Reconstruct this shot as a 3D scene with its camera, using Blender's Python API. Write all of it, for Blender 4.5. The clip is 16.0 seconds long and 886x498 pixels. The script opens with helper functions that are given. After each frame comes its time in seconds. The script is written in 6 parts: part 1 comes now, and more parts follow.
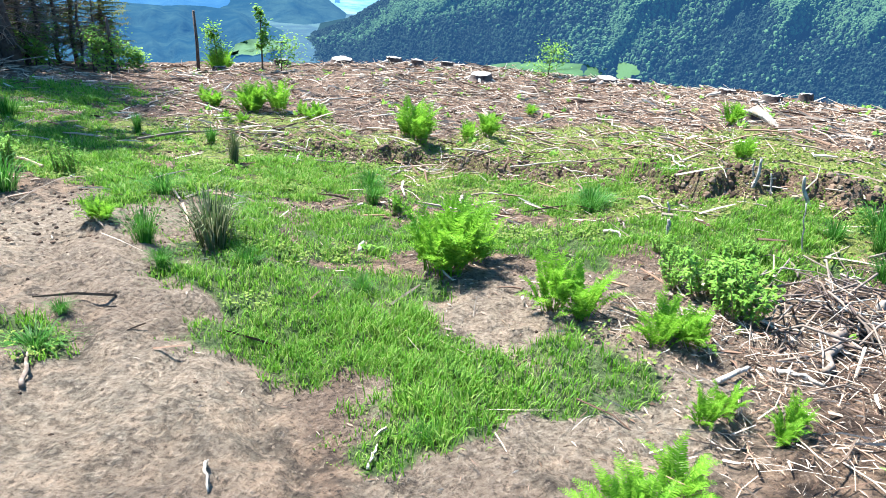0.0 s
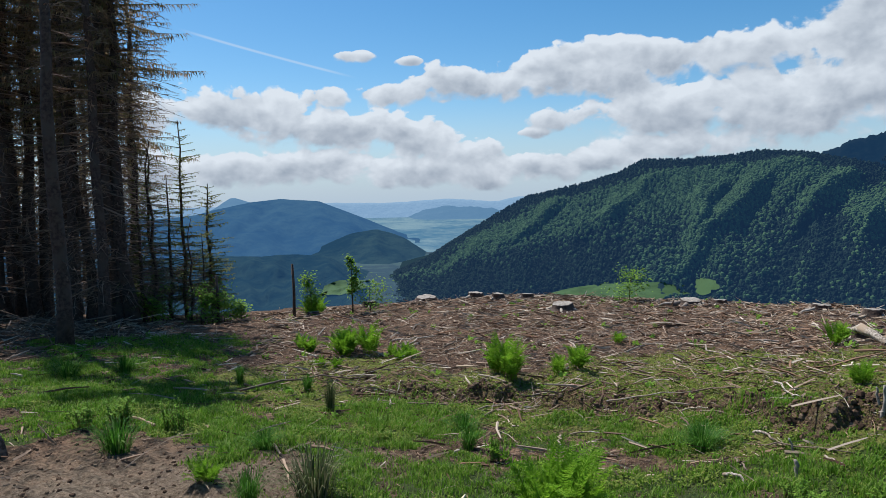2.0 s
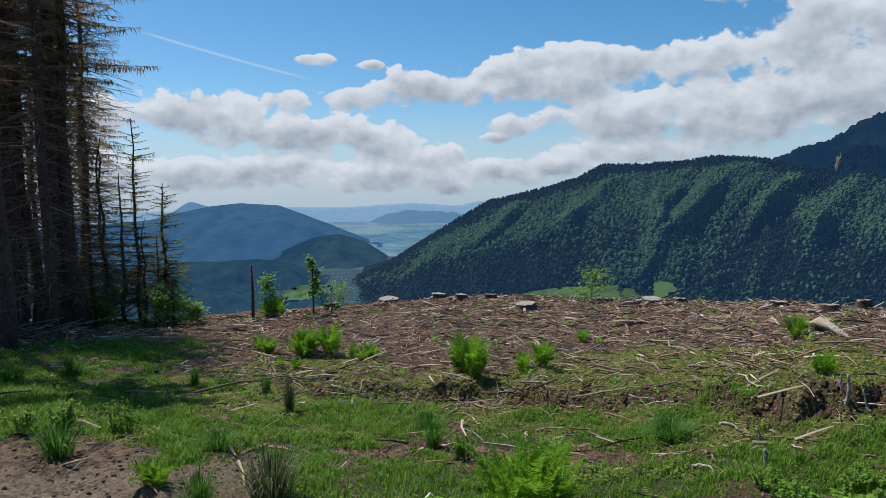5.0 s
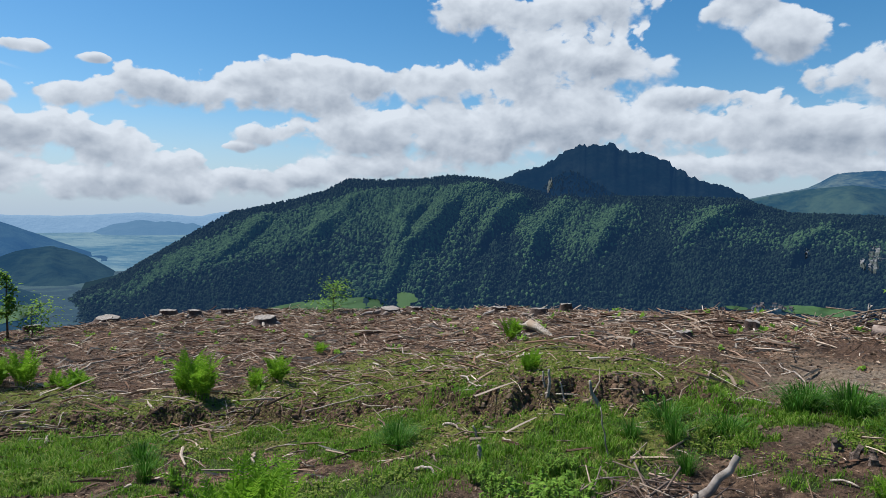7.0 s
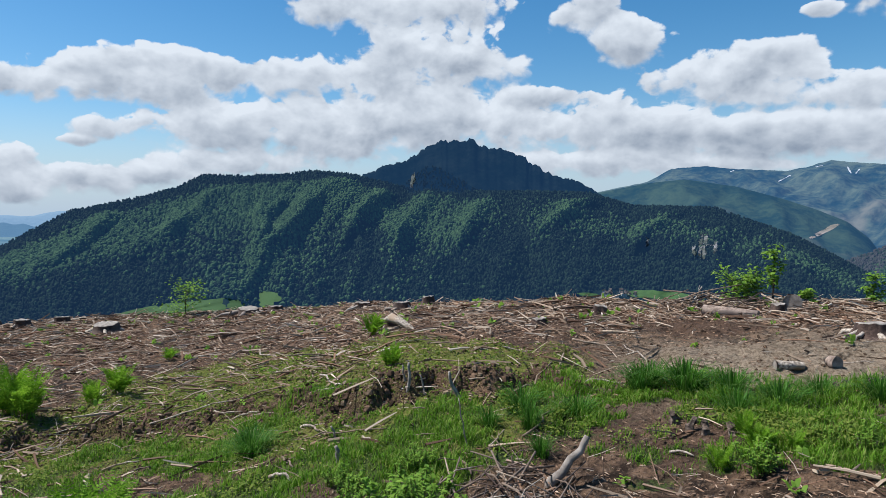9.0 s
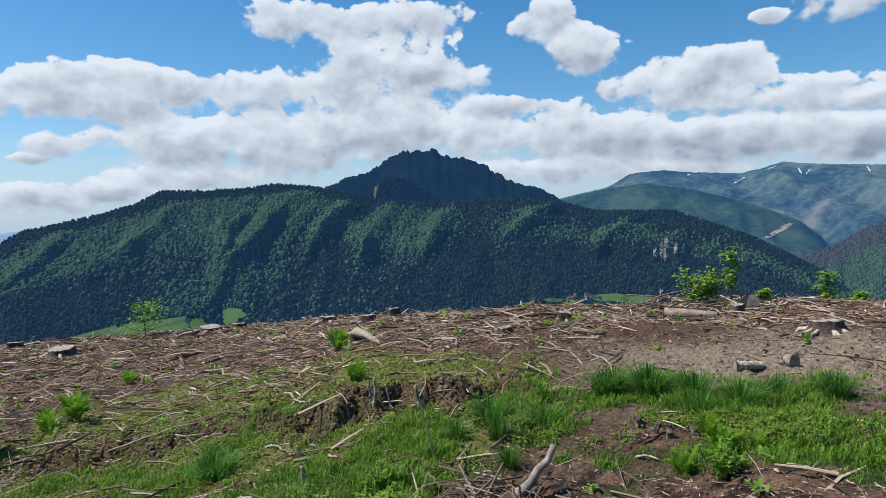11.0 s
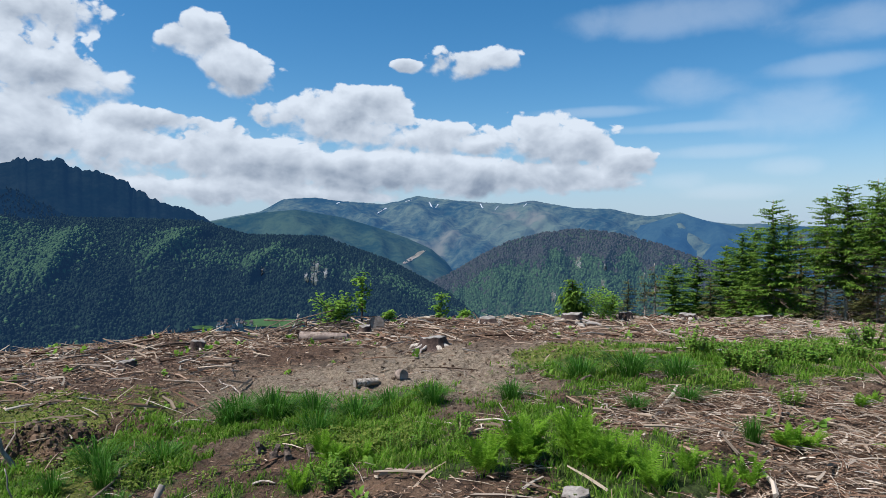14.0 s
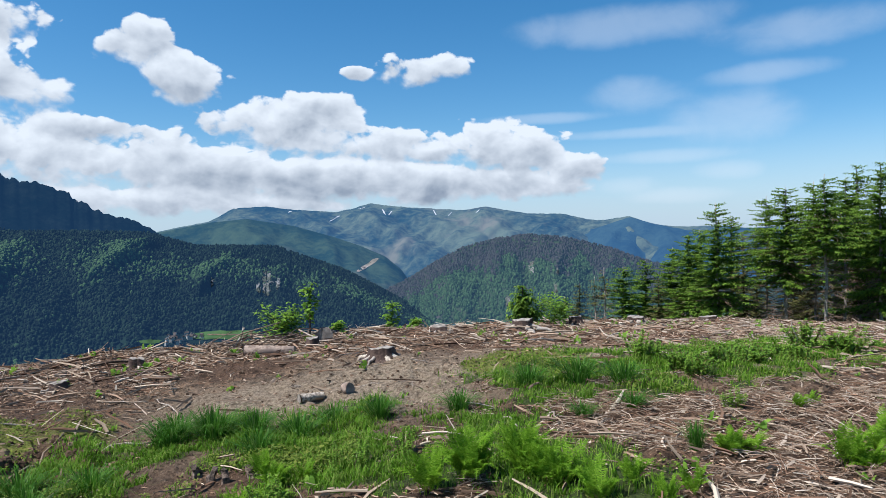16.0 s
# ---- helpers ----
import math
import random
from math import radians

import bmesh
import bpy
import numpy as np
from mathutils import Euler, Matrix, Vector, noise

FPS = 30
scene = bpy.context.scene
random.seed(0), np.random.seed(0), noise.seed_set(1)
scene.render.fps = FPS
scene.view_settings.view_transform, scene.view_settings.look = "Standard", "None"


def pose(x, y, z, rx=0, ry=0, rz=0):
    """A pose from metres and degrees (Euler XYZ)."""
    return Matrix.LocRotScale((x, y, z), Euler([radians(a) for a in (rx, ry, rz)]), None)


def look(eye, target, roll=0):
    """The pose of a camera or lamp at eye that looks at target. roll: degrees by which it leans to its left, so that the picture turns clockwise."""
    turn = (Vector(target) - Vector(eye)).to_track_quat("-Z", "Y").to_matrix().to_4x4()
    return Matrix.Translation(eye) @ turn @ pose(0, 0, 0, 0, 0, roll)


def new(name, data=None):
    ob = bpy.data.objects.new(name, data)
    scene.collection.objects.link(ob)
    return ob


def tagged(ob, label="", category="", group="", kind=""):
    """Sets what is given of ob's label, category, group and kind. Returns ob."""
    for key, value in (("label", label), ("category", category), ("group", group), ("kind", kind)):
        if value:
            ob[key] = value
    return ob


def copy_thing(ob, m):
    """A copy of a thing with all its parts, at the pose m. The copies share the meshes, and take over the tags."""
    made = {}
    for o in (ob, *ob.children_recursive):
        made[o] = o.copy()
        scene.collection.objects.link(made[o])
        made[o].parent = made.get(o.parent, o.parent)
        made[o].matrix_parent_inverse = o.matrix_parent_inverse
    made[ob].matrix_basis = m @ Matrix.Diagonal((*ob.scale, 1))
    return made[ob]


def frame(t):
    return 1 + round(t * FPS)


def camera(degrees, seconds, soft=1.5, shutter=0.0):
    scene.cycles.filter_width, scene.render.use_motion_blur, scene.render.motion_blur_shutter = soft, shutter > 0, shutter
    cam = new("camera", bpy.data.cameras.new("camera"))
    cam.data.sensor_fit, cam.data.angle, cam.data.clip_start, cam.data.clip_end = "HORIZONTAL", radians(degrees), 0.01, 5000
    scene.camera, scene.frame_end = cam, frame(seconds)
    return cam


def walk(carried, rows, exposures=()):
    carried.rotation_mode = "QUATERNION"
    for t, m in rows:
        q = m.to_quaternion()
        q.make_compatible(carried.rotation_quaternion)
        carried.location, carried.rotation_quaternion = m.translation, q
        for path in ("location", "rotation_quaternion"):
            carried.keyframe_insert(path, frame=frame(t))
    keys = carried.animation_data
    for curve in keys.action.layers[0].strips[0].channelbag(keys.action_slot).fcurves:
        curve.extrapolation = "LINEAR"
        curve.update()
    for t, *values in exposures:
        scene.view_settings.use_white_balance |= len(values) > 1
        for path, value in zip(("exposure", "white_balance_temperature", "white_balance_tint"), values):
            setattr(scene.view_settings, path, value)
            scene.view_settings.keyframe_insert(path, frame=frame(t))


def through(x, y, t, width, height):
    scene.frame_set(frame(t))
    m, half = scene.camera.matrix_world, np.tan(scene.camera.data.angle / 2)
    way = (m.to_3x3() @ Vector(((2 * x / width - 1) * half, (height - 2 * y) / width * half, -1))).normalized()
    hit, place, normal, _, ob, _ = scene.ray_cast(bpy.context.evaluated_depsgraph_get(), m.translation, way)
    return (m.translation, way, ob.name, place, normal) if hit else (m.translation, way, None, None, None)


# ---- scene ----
cam = camera(67.5, 16.0, 0.75)
PATH = [
    (0, (0.096, -0.256, 1.641), (0.083, 8.897, -2.386), 3.92),
    (0.5, (0.077, -0.272, 1.701), (-0.364, 9.254, -1.311), 3.46),
    (1, (0.023, -0.309, 1.741), (-0.867, 9.385, -0.547), 2.22),
    (1.5, (-0.004, -0.283, 1.779), (-1.255, 9.525, 0.283), -0.87),
    (2, (-0.019, -0.277, 1.796), (-1.362, 9.602, 1.012), -1.01),
    (2.5, (-0.035, -0.233, 1.809), (-1.444, 9.647, 1.176), -1.54),
    (3, (-0.060, -0.213, 1.806), (-1.735, 9.624, 1.159), -1.13),
    (3.5, (-0.036, -0.215, 1.800), (-1.679, 9.635, 1.276), -0.85),
    (3.7, (-0.036, -0.207, 1.790), (-1.516, 9.663, 1.157), -0.93),
    (5.8, (-0.060, -0.076, 1.624), (0.098, 9.895, 0.883), -0.64),
    (6, (-0.049, -0.080, 1.634), (0.542, 9.878, 0.940), -0.62),
    (6.5, (0.048, -0.024, 1.637), (1.854, 9.798, 1.116), -0.58),
    (7, (0.128, 0.044, 1.615), (3.077, 9.583, 1.064), 0.37),
    (7.5, (0.193, 0.089, 1.606), (4.101, 9.278, 1.063), 1.36),
    (8, (0.216, 0.118, 1.587), (4.498, 9.136, 1.016), 1.36),
    (8.5, (0.241, 0.138, 1.584), (4.853, 8.989, 0.967), 0.42),
    (11, (0.291, 0.151, 1.605), (5.559, 8.637, 1.121), -1.89),
    (11.5, (0.348, 0.151, 1.602), (6.341, 8.150, 1.275), -0.97),
    (12, (0.359, 0.116, 1.608), (7.166, 7.441, 1.529), -0.71),
    (12.5, (0.364, 0.081, 1.610), (7.943, 6.605, 1.645), -0.37),
    (13, (0.376, 0.062, 1.617), (8.494, 5.901, 1.583), -0.35),
    (13.5, (0.403, 0.033, 1.610), (8.759, 5.526, 1.518), -1.01),
    (14, (0.397, -0.048, 1.623), (9.162, 4.762, 1.408), -0.30),
    (14.5, (0.473, -0.045, 1.629), (9.486, 4.268, 1.231), -0.30),
    (15, (0.476, -0.053, 1.623), (9.471, 4.306, 1.333), -0.71),
    (15.5, (0.522, -0.057, 1.633), (9.546, 4.236, 1.244), -0.86),
    (16, (0.523, -0.081, 1.641), (9.601, 4.110, 1.519), -1.30),
]
EXPOSURES = [
    (0, 2.24, 5600, 4), (0.5, 2.2, 5700, 4), (0.95, 1.92, 5800, 6), (1.4, 1.1, 5900, 8), (1.8, 0.42, 6050, 9), (3.5, 0.22, 6100, 10),
    (6, 0.30, 6050, 10), (8, 0.40, 6050, 10), (11, 0.44, 6000, 10), (13, 0.34, 5900, 10), (16, 0.56, 5950, 10),
]
walk(cam, [(t, look(eye, target, roll)) for t, eye, target, roll in PATH], EXPOSURES)

# ---- world and sun ----
SUN_AZ, SUN_EL = -48.0, 58.0
world = bpy.data.worlds.new("sky")
scene.world = world
world.use_nodes = True


class Graph:
    """Short hand for wiring shader nodes."""

    def __init__(self, tree):
        self.tree, self.nodes, self.links = tree, tree.nodes, tree.links

    def put(self, kind):
        return self.nodes.new(kind)

    def feed(self, socket, value):
        if isinstance(value, bpy.types.NodeSocket):
            self.links.new(value, socket)
        else:
            socket.default_value = value

    def math(self, op, *args, clamp=False):
        node = self.put("ShaderNodeMath")
        node.operation, node.use_clamp = op, clamp
        for n, value in enumerate(args):
            self.feed(node.inputs[n], value)
        return node.outputs[0]

    def span(self, value, a, b, c=0.0, d=1.0, smooth=True):
        node = self.put("ShaderNodeMapRange")
        node.interpolation_type = "SMOOTHSTEP" if smooth else "LINEAR"
        for n, v in enumerate((value, a, b, c, d)):
            self.feed(node.inputs[n], v)
        return node.outputs[0]

    def mix(self, factor, a, b, blend="MIX"):
        node = self.put("ShaderNodeMix")
        node.data_type, node.blend_type = "RGBA", blend
        self.feed(node.inputs[0], factor)
        for n, v in ((6, a), (7, b)):
            self.feed(node.inputs[n], v if isinstance(v, bpy.types.NodeSocket) else (*v, 1.0))
        return node.outputs[2]

    def noise(self, scale, detail=4.0, rough=0.55, vector=None, distortion=0.0, size=(1, 1, 1)):
        node = self.put("ShaderNodeTexNoise")
        for key, v in (("Scale", scale), ("Detail", detail), ("Roughness", rough), ("Distortion", distortion)):
            node.inputs[key].default_value = v
        if vector is not None:
            if size != (1, 1, 1):
                m = self.put("ShaderNodeMapping")
                m.inputs["Scale"].default_value = size
                self.links.new(vector, m.inputs[0])
                vector = m.outputs[0]
            self.links.new(vector, node.inputs["Vector"])
        return node.outputs[0]


BANK_WEST = [
    (-25.1, 7.2, 4.9, 2.0), (-20.1, 6.3, 4.2, 2.1), (-17.2, 8.2, 1.9, 1.0), (-13.4, 5.3, 4.8, 1.8), (-8.6, 4.6, 4.3, 1.8), (-4.7, 3.8, 2.4, 1.3),
    (-25.2, 2.3, 5.0, 1.4), (-17.3, 2.7, 5.7, 1.4), (-9.6, 2.2, 5.8, 1.2), (-3.8, 1.6, 2.9, 1.0), (-15.0, 11.7, 1.9, 0.5), (-10.4, 11.3, 1.2, 0.4),
    (-11.4, 8.6, 3.4, 0.9), (-7.5, 9.7, 2.9, 1.3), (-3.7, 9.2, 3.8, 1.3), (0.1, 5.2, 1.4, 0.4), (2.4, 9.8, 5.1, 1.9), (7.9, 9.5, 3.9, 1.6),
    (1.0, 2.2, 4.7, 1.2), (5.6, 2.6, 3.6, 0.9), (-31.6, 6.5, 2.5, 1.8), (-31.7, 2.5, 3.3, 1.8),
]
BANK_NORTH = [
    (5.0, 10.9, 4.1, 1.6), (10.7, 10.7, 4.8, 1.6), (15.9, 10.8, 4.4, 1.8), (2.7, 6.3, 2.8, 1.1), (8.3, 6.4, 5.2, 2.1), (15.0, 6.5, 6.3, 2.4),
    (20.8, 6.1, 5.8, 2.4), (21.6, 16.3, 5.7, 1.6), (29.1, 16.3, 5.5, 1.4), (27.4, 12.9, 7.0, 2.7), (25.5, 10.2, 7.1, 2.3), (31.5, 12.3, 5.4, 1.8),
    (40.4, 15.2, 2.4, 1.0), (44.8, 13.2, 2.6, 1.5), (38.1, 9.1, 4.2, 0.9), (10.2, 3.6, 7.1, 1.2), (-0.9, 2.5, 3.6, 1.0),
]
BANK_EAST = [
    (30.0, 7.0, 2.9, 1.7), (25.7, 7.3, 8.1, 2.8), (35.3, 6.4, 5.8, 1.9), (42.5, 6.5, 5.6, 2.3), (47.6, 6.2, 3.6, 1.8), (52.8, 9.8, 5.1, 1.8),
    (56.1, 10.5, 2.4, 1.7), (61.1, 8.3, 3.3, 1.3), (64.7, 7.6, 2.1, 0.8), (53.6, 5.3, 4.2, 1.7), (59.6, 4.9, 4.6, 1.7), (64.3, 4.7, 2.8, 1.4),
    (58.5, 14.1, 0.9, 0.5), (35.2, 3.5, 7.2, 1.2), (44.8, 3.6, 6.4, 1.2),
]
BANK_SOUTH = [
    (64.2, 14.5, 3.6, 1.4), (57.9, 14.3, 1.1, 0.5), (43.3, 14.1, 1.9, 1.5), (41.3, 16.2, 2.4, 1.6), (55.4, 11.1, 2.6, 1.4), (50.8, 10.3, 4.9, 1.7),
    (54.9, 9.0, 5.2, 1.8), (61.2, 8.6, 3.4, 1.4), (69.4, 8.0, 3.6, 1.9), (72.8, 7.4, 3.3, 1.6), (76.5, 5.9, 2.8, 1.2), (47.5, 5.6, 4.5, 1.6),
    (57.3, 5.2, 6.6, 1.7), (65.0, 4.7, 5.8, 1.4), (72.3, 4.6, 5.7, 1.3), (41.8, 3.7, 5.0, 1.0), (50.6, 3.1, 6.9, 0.7),
]
WISPS = [
    (91.4, 12.3, 4.2, 0.7), (83.7, 6.5, 5.2, 0.5), (80.7, 17.0, 7.6, 1.3), (82.8, 8.5, 6.5, 0.4), (81.5, 11.5, 3.5, 1.3), (89.1, 9.2, 4.8, 1.7),
    (74.7, 10.1, 5.1, 0.4), (93.7, 15.1, 5.5, 1.2), (81.0, 4.3, 2.2, 0.7), (88.7, 5.1, 2.2, 0.7), (84.8, 3.3, 3.8, 0.6),
]

def build_sky():
    g = Graph(world.node_tree)
    g.nodes.clear()
    sky = g.put("ShaderNodeTexSky")
    sky.sky_type, sky.sun_disc = "NISHITA", False
    sky.sun_elevation, sky.sun_rotation = radians(SUN_EL), radians(SUN_AZ)
    sky.altitude, sky.air_density, sky.dust_density, sky.ozone_density = 700, 1.0, 0.8, 1.5
    way = g.put("ShaderNodeSeparateXYZ")
    g.links.new(g.put("ShaderNodeTexCoord").outputs["Generated"], way.inputs[0])
    x, y, z = way.outputs
    deg = 180 / math.pi
    az = g.math("MULTIPLY", g.math("ARCTAN2", x, y), deg)
    el = g.math("MULTIPLY", g.math("ARCSINE", z), deg)
    flat = g.put("ShaderNodeCombineXYZ")
    g.feed(flat.inputs[0], g.math("MULTIPLY", az, 0.75))
    g.feed(flat.inputs[1], el)
    shifted = g.put("ShaderNodeVectorMath")
    shifted.operation = "ADD"
    g.links.new(flat.outputs[0], shifted.inputs[0])
    shifted.inputs[1].default_value = (-0.3, 0.65, 0)
    here = g.noise(0.26, 12, 0.58, flat.outputs[0], 0.25)
    sunward = g.noise(0.26, 12, 0.58, shifted.outputs[0], 0.25)
    soft, soft_sunward = g.noise(0.22, 4, 0.5, flat.outputs[0], 0.2), g.noise(0.22, 4, 0.5, shifted.outputs[0], 0.2)
    wide = g.noise(0.09, 2, 0.5, flat.outputs[0])

    def puffs(vector):
        """Rounded heads of cumulus."""
        bent = g.put("ShaderNodeVectorMath")
        bent.operation = "MULTIPLY_ADD"
        cells = g.put("ShaderNodeTexVoronoi")
        cells.feature = "SMOOTH_F1"
        cells.inputs["Scale"].default_value, cells.inputs["Smoothness"].default_value = 0.62, 0.35
        cells.inputs["Detail"].default_value, cells.inputs["Roughness"].default_value = 2.5, 0.5
        warp = g.put("ShaderNodeTexNoise")
        warp.inputs["Scale"].default_value, warp.inputs["Detail"].default_value = 0.5, 3
        g.links.new(vector, warp.inputs["Vector"])
        g.links.new(warp.outputs["Color"], bent.inputs[0])
        bent.inputs[1].default_value = (1.5, 1.5, 0)
        g.links.new(vector, bent.inputs[2])
        g.links.new(bent.outputs[0], cells.inputs["Vector"])
        return g.math("SUBTRACT", 0.55, cells.outputs["Distance"])

    heads, heads_sunward = puffs(flat.outputs[0]), puffs(shifted.outputs[0])

    def field(banks):
        """A soft union of ellipses, and the height within it."""
        total, lifted = None, None
        for a, e, w, h in banks:
            du = g.math("DIVIDE", g.math("SUBTRACT", az, a), w * 1.30)
            dv = g.math("DIVIDE", g.math("SUBTRACT", el, e), h * 1.32)
            f = g.math("SUBTRACT", 1.0, g.math("MULTIPLY_ADD", du, du, g.math("MULTIPLY", dv, dv)))
            weight = g.math("EXPONENT", g.math("MULTIPLY", g.math("MAXIMUM", f, -6.0), 4.0))
            total = g.math("ADD", weight, total) if total else weight
            lifted = g.math("MULTIPLY_ADD", weight, dv, lifted) if lifted else g.math("MULTIPLY", weight, dv)
        return g.math("DIVIDE", g.math("LOGARITHM", total, math.e), 4.0), g.math("DIVIDE", lifted, total)

    body, height = field(BANK_WEST + BANK_NORTH + BANK_EAST + BANK_SOUTH)
    veil, _ = field(WISPS)
    # outside the banks the sky goes on with loose cumulus
    loose = g.math("MULTIPLY_ADD", g.math("SUBTRACT", wide, 0.62), 9.0, -0.6)
    aside = g.math("MAXIMUM", g.span(el, 19.0, 27.0), g.math("MAXIMUM", g.span(az, -45.0, -60.0), g.span(az, 100.0, 115.0)))
    loose = g.math("MULTIPLY_ADD", g.math("SUBTRACT", aside, 1.0), 8.0, loose)
    body = g.math("MAXIMUM", body, loose)
    lumpy = g.math("MULTIPLY_ADD", g.math("SUBTRACT", here, 0.5), 2.1, body)
    lumpy = g.math("MULTIPLY_ADD", heads, 0.7, g.math("ADD", lumpy, -0.02))
    cover = g.span(lumpy, 0.04, g.span(height, -0.5, 0.3, 0.62, 0.24))
    thick = g.span(lumpy, 0.2, 1.5)
    relief = g.math("MULTIPLY", g.math("SUBTRACT", soft, soft_sunward), 1.5)
    relief = g.math("MULTIPLY_ADD", g.math("SUBTRACT", here, sunward), 1.3, relief)
    relief = g.math("MULTIPLY_ADD", g.math("SUBTRACT", heads, heads_sunward), 0.30, relief)
    top = g.math("MULTIPLY", g.math("MAXIMUM", height, -1.0), 0.46)
    tone = g.math("ADD", g.math("ADD", relief, top), g.math("MULTIPLY_ADD", thick, -0.46, 0.84))
    white = g.mix(g.span(tone, 0.12, 1.08, smooth=False), CLOUD_BASE, CLOUD_TOP)
    thin = g.math("MULTIPLY", g.span(g.math("MULTIPLY_ADD", g.math("SUBTRACT", here, 0.5), 1.6, veil), -0.1, 1.2), 0.27)
    trail_way = g.math("ABSOLUTE", g.math("SUBTRACT", el, g.math("MULTIPLY_ADD", az, -0.235, 6.55)))
    trail = g.math("MULTIPLY", g.span(trail_way, 0.16, 0.02), g.math("MULTIPLY", g.span(az, -29.0, -26.5), g.span(az, -14.5, -18.0)))
    # pale haze low over the horizon
    low = g.math("MULTIPLY", g.span(el, 10.0, -1.0), 0.85)
    blue = g.put("ShaderNodeHueSaturation")
    blue.inputs["Saturation"].default_value, blue.inputs["Value"].default_value = SKY_SAT, SKY_GAIN
    blue.inputs["Hue"].default_value = 0.492
    g.links.new(sky.outputs[0], blue.inputs["Color"])
    colour = g.mix(low, blue.outputs[0], HORIZON)
    colour = g.mix(thin, colour, CLOUD_TOP)
    colour = g.mix(g.math("MULTIPLY", trail, 0.35), colour, CLOUD_TOP)
    colour = g.mix(cover, colour, white)
    back = g.put("ShaderNodeBackground")
    g.links.new(colour, back.inputs[0])
    back.inputs[1].default_value = 0.0516
    g.links.new(back.outputs[0], g.put("ShaderNodeOutputWorld").inputs[0])


CLOUD_TOP, CLOUD_BASE, HORIZON = (11.4, 11.9, 12.3), (3.9, 4.6, 5.6), (6.6, 8.4, 10.2)
SKY_SAT, SKY_GAIN = 1.36, 1.70
build_sky()
sun = new("sun", bpy.data.lights.new("sun", "SUN"))
sun.data.energy, sun.data.angle, sun.data.color = 5.0, radians(0.6), (1.0, 0.965, 0.91)
sun_way = Vector((math.sin(radians(SUN_AZ)) * math.cos(radians(SUN_EL)), math.cos(radians(SUN_AZ)) * math.cos(radians(SUN_EL)), math.sin(radians(SUN_EL))))
sun.matrix_world = look((0, 0, 60), Vector((0, 0, 60)) - sun_way)

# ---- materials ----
HAZE_STRENGTH = 0.806  # emission strength of the haze put into far slopes, crowns and valley floor


def material(name, rough=0.8, metal=0.0):
    m = bpy.data.materials.new(name)
    m.use_nodes = True
    g = Graph(m.node_tree)
    shader = m.node_tree.nodes["Principled BSDF"]
    shader.inputs["Roughness"].default_value, shader.inputs["Metallic"].default_value = rough, metal
    shader.inputs["Specular IOR Level"].default_value = 0.3
    return m, g, shader


def place_of(g):
    return g.put("ShaderNodeNewGeometry").outputs["Position"]


def relief(g, shader, height, strength, distance):
    b = g.put("ShaderNodeBump")
    b.inputs["Strength"].default_value, b.inputs["Distance"].default_value = strength, distance
    g.links.new(height, b.inputs["Height"])
    g.links.new(b.outputs[0], shader.inputs["Normal"])


def speckled(name, low, high, scale, rough=0.85, bump=0.4, depth=0.01, wide=None, coord="Position"):
    """Two tones mixed by noise at two scales, with fine relief."""
    m, g, shader = material(name, rough)
    at = place_of(g) if coord == "Position" else g.put("ShaderNodeTexCoord").outputs["Object"]
    fine, broad = g.noise(scale, 6, 0.62, at), g.noise(scale / 7, 3, 0.5, at)
    tone = g.mix(g.span(fine, 0.35, 0.65), low, high)
    if wide:
        tone = g.mix(g.span(broad, 0.45, 0.62), tone, wide)
    g.links.new(tone, shader.inputs["Base Color"])
    relief(g, shader, fine, bump, depth)
    return m


def islands(name, tones, rough=0.8, through=0.0, scale=0.0, glow=None):
    """Loose pieces, each with its own tone from a ramp."""
    m, g, shader = material(name, rough)
    shader.inputs["Specular IOR Level"].default_value = 0.1
    ramp = g.put("ShaderNodeValToRGB")
    cr = ramp.color_ramp
    while len(cr.elements) < len(tones):
        cr.elements.new(0.5)
    for n, tone in enumerate(tones):
        cr.elements[n].position, cr.elements[n].color = n / (len(tones) - 1), (*tone, 1)
    g.links.new(g.put("ShaderNodeNewGeometry").outputs["Random Per Island"], ramp.inputs[0])
    colour = ramp.outputs[0]
    if scale:
        colour = g.mix(g.span(g.noise(scale, 4, 0.6, place_of(g)), 0.3, 0.7, 0.0, 0.45), colour, tones[0])
    g.links.new(colour, shader.inputs["Base Color"])
    # glow: haze before far pieces, put into their emission
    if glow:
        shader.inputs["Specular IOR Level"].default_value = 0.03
        shader.inputs["Emission Color"].default_value, shader.inputs["Emission Strength"].default_value = (*glow, 1), HAZE_STRENGTH
    if through:
        leaf = g.put("ShaderNodeBsdfTranslucent")
        g.links.new(colour, leaf.inputs[0])
        add = g.put("ShaderNodeMixShader")
        add.inputs[0].default_value = through
        g.links.new(shader.outputs[0], add.inputs[1])
        g.links.new(leaf.outputs[0], add.inputs[2])
        g.links.new(add.outputs[0], m.node_tree.nodes["Material Output"].inputs[0])
    return m


def mesh_object(name, verts, faces, mat, smooth=False):
    me = bpy.data.meshes.new(name)
    me.from_pydata(verts, [], faces)
    me.materials.append(mat)
    if smooth:
        me.polygons.foreach_set("use_smooth", [True] * len(me.polygons))
    me.update()
    return new(name, me)


def grid_faces(rows, cols, wrap=False):
    i, j = np.meshgrid(np.arange(rows - 1), np.arange(cols if wrap else cols - 1), indexing="ij")
    a = (i * cols + j).ravel()
    b = (i * cols + (j + 1) % cols).ravel()
    return np.stack([a, b, b + cols, a + cols], 1).tolist()


def turn_to(a):
    return math.sin(radians(a)), math.cos(radians(a))


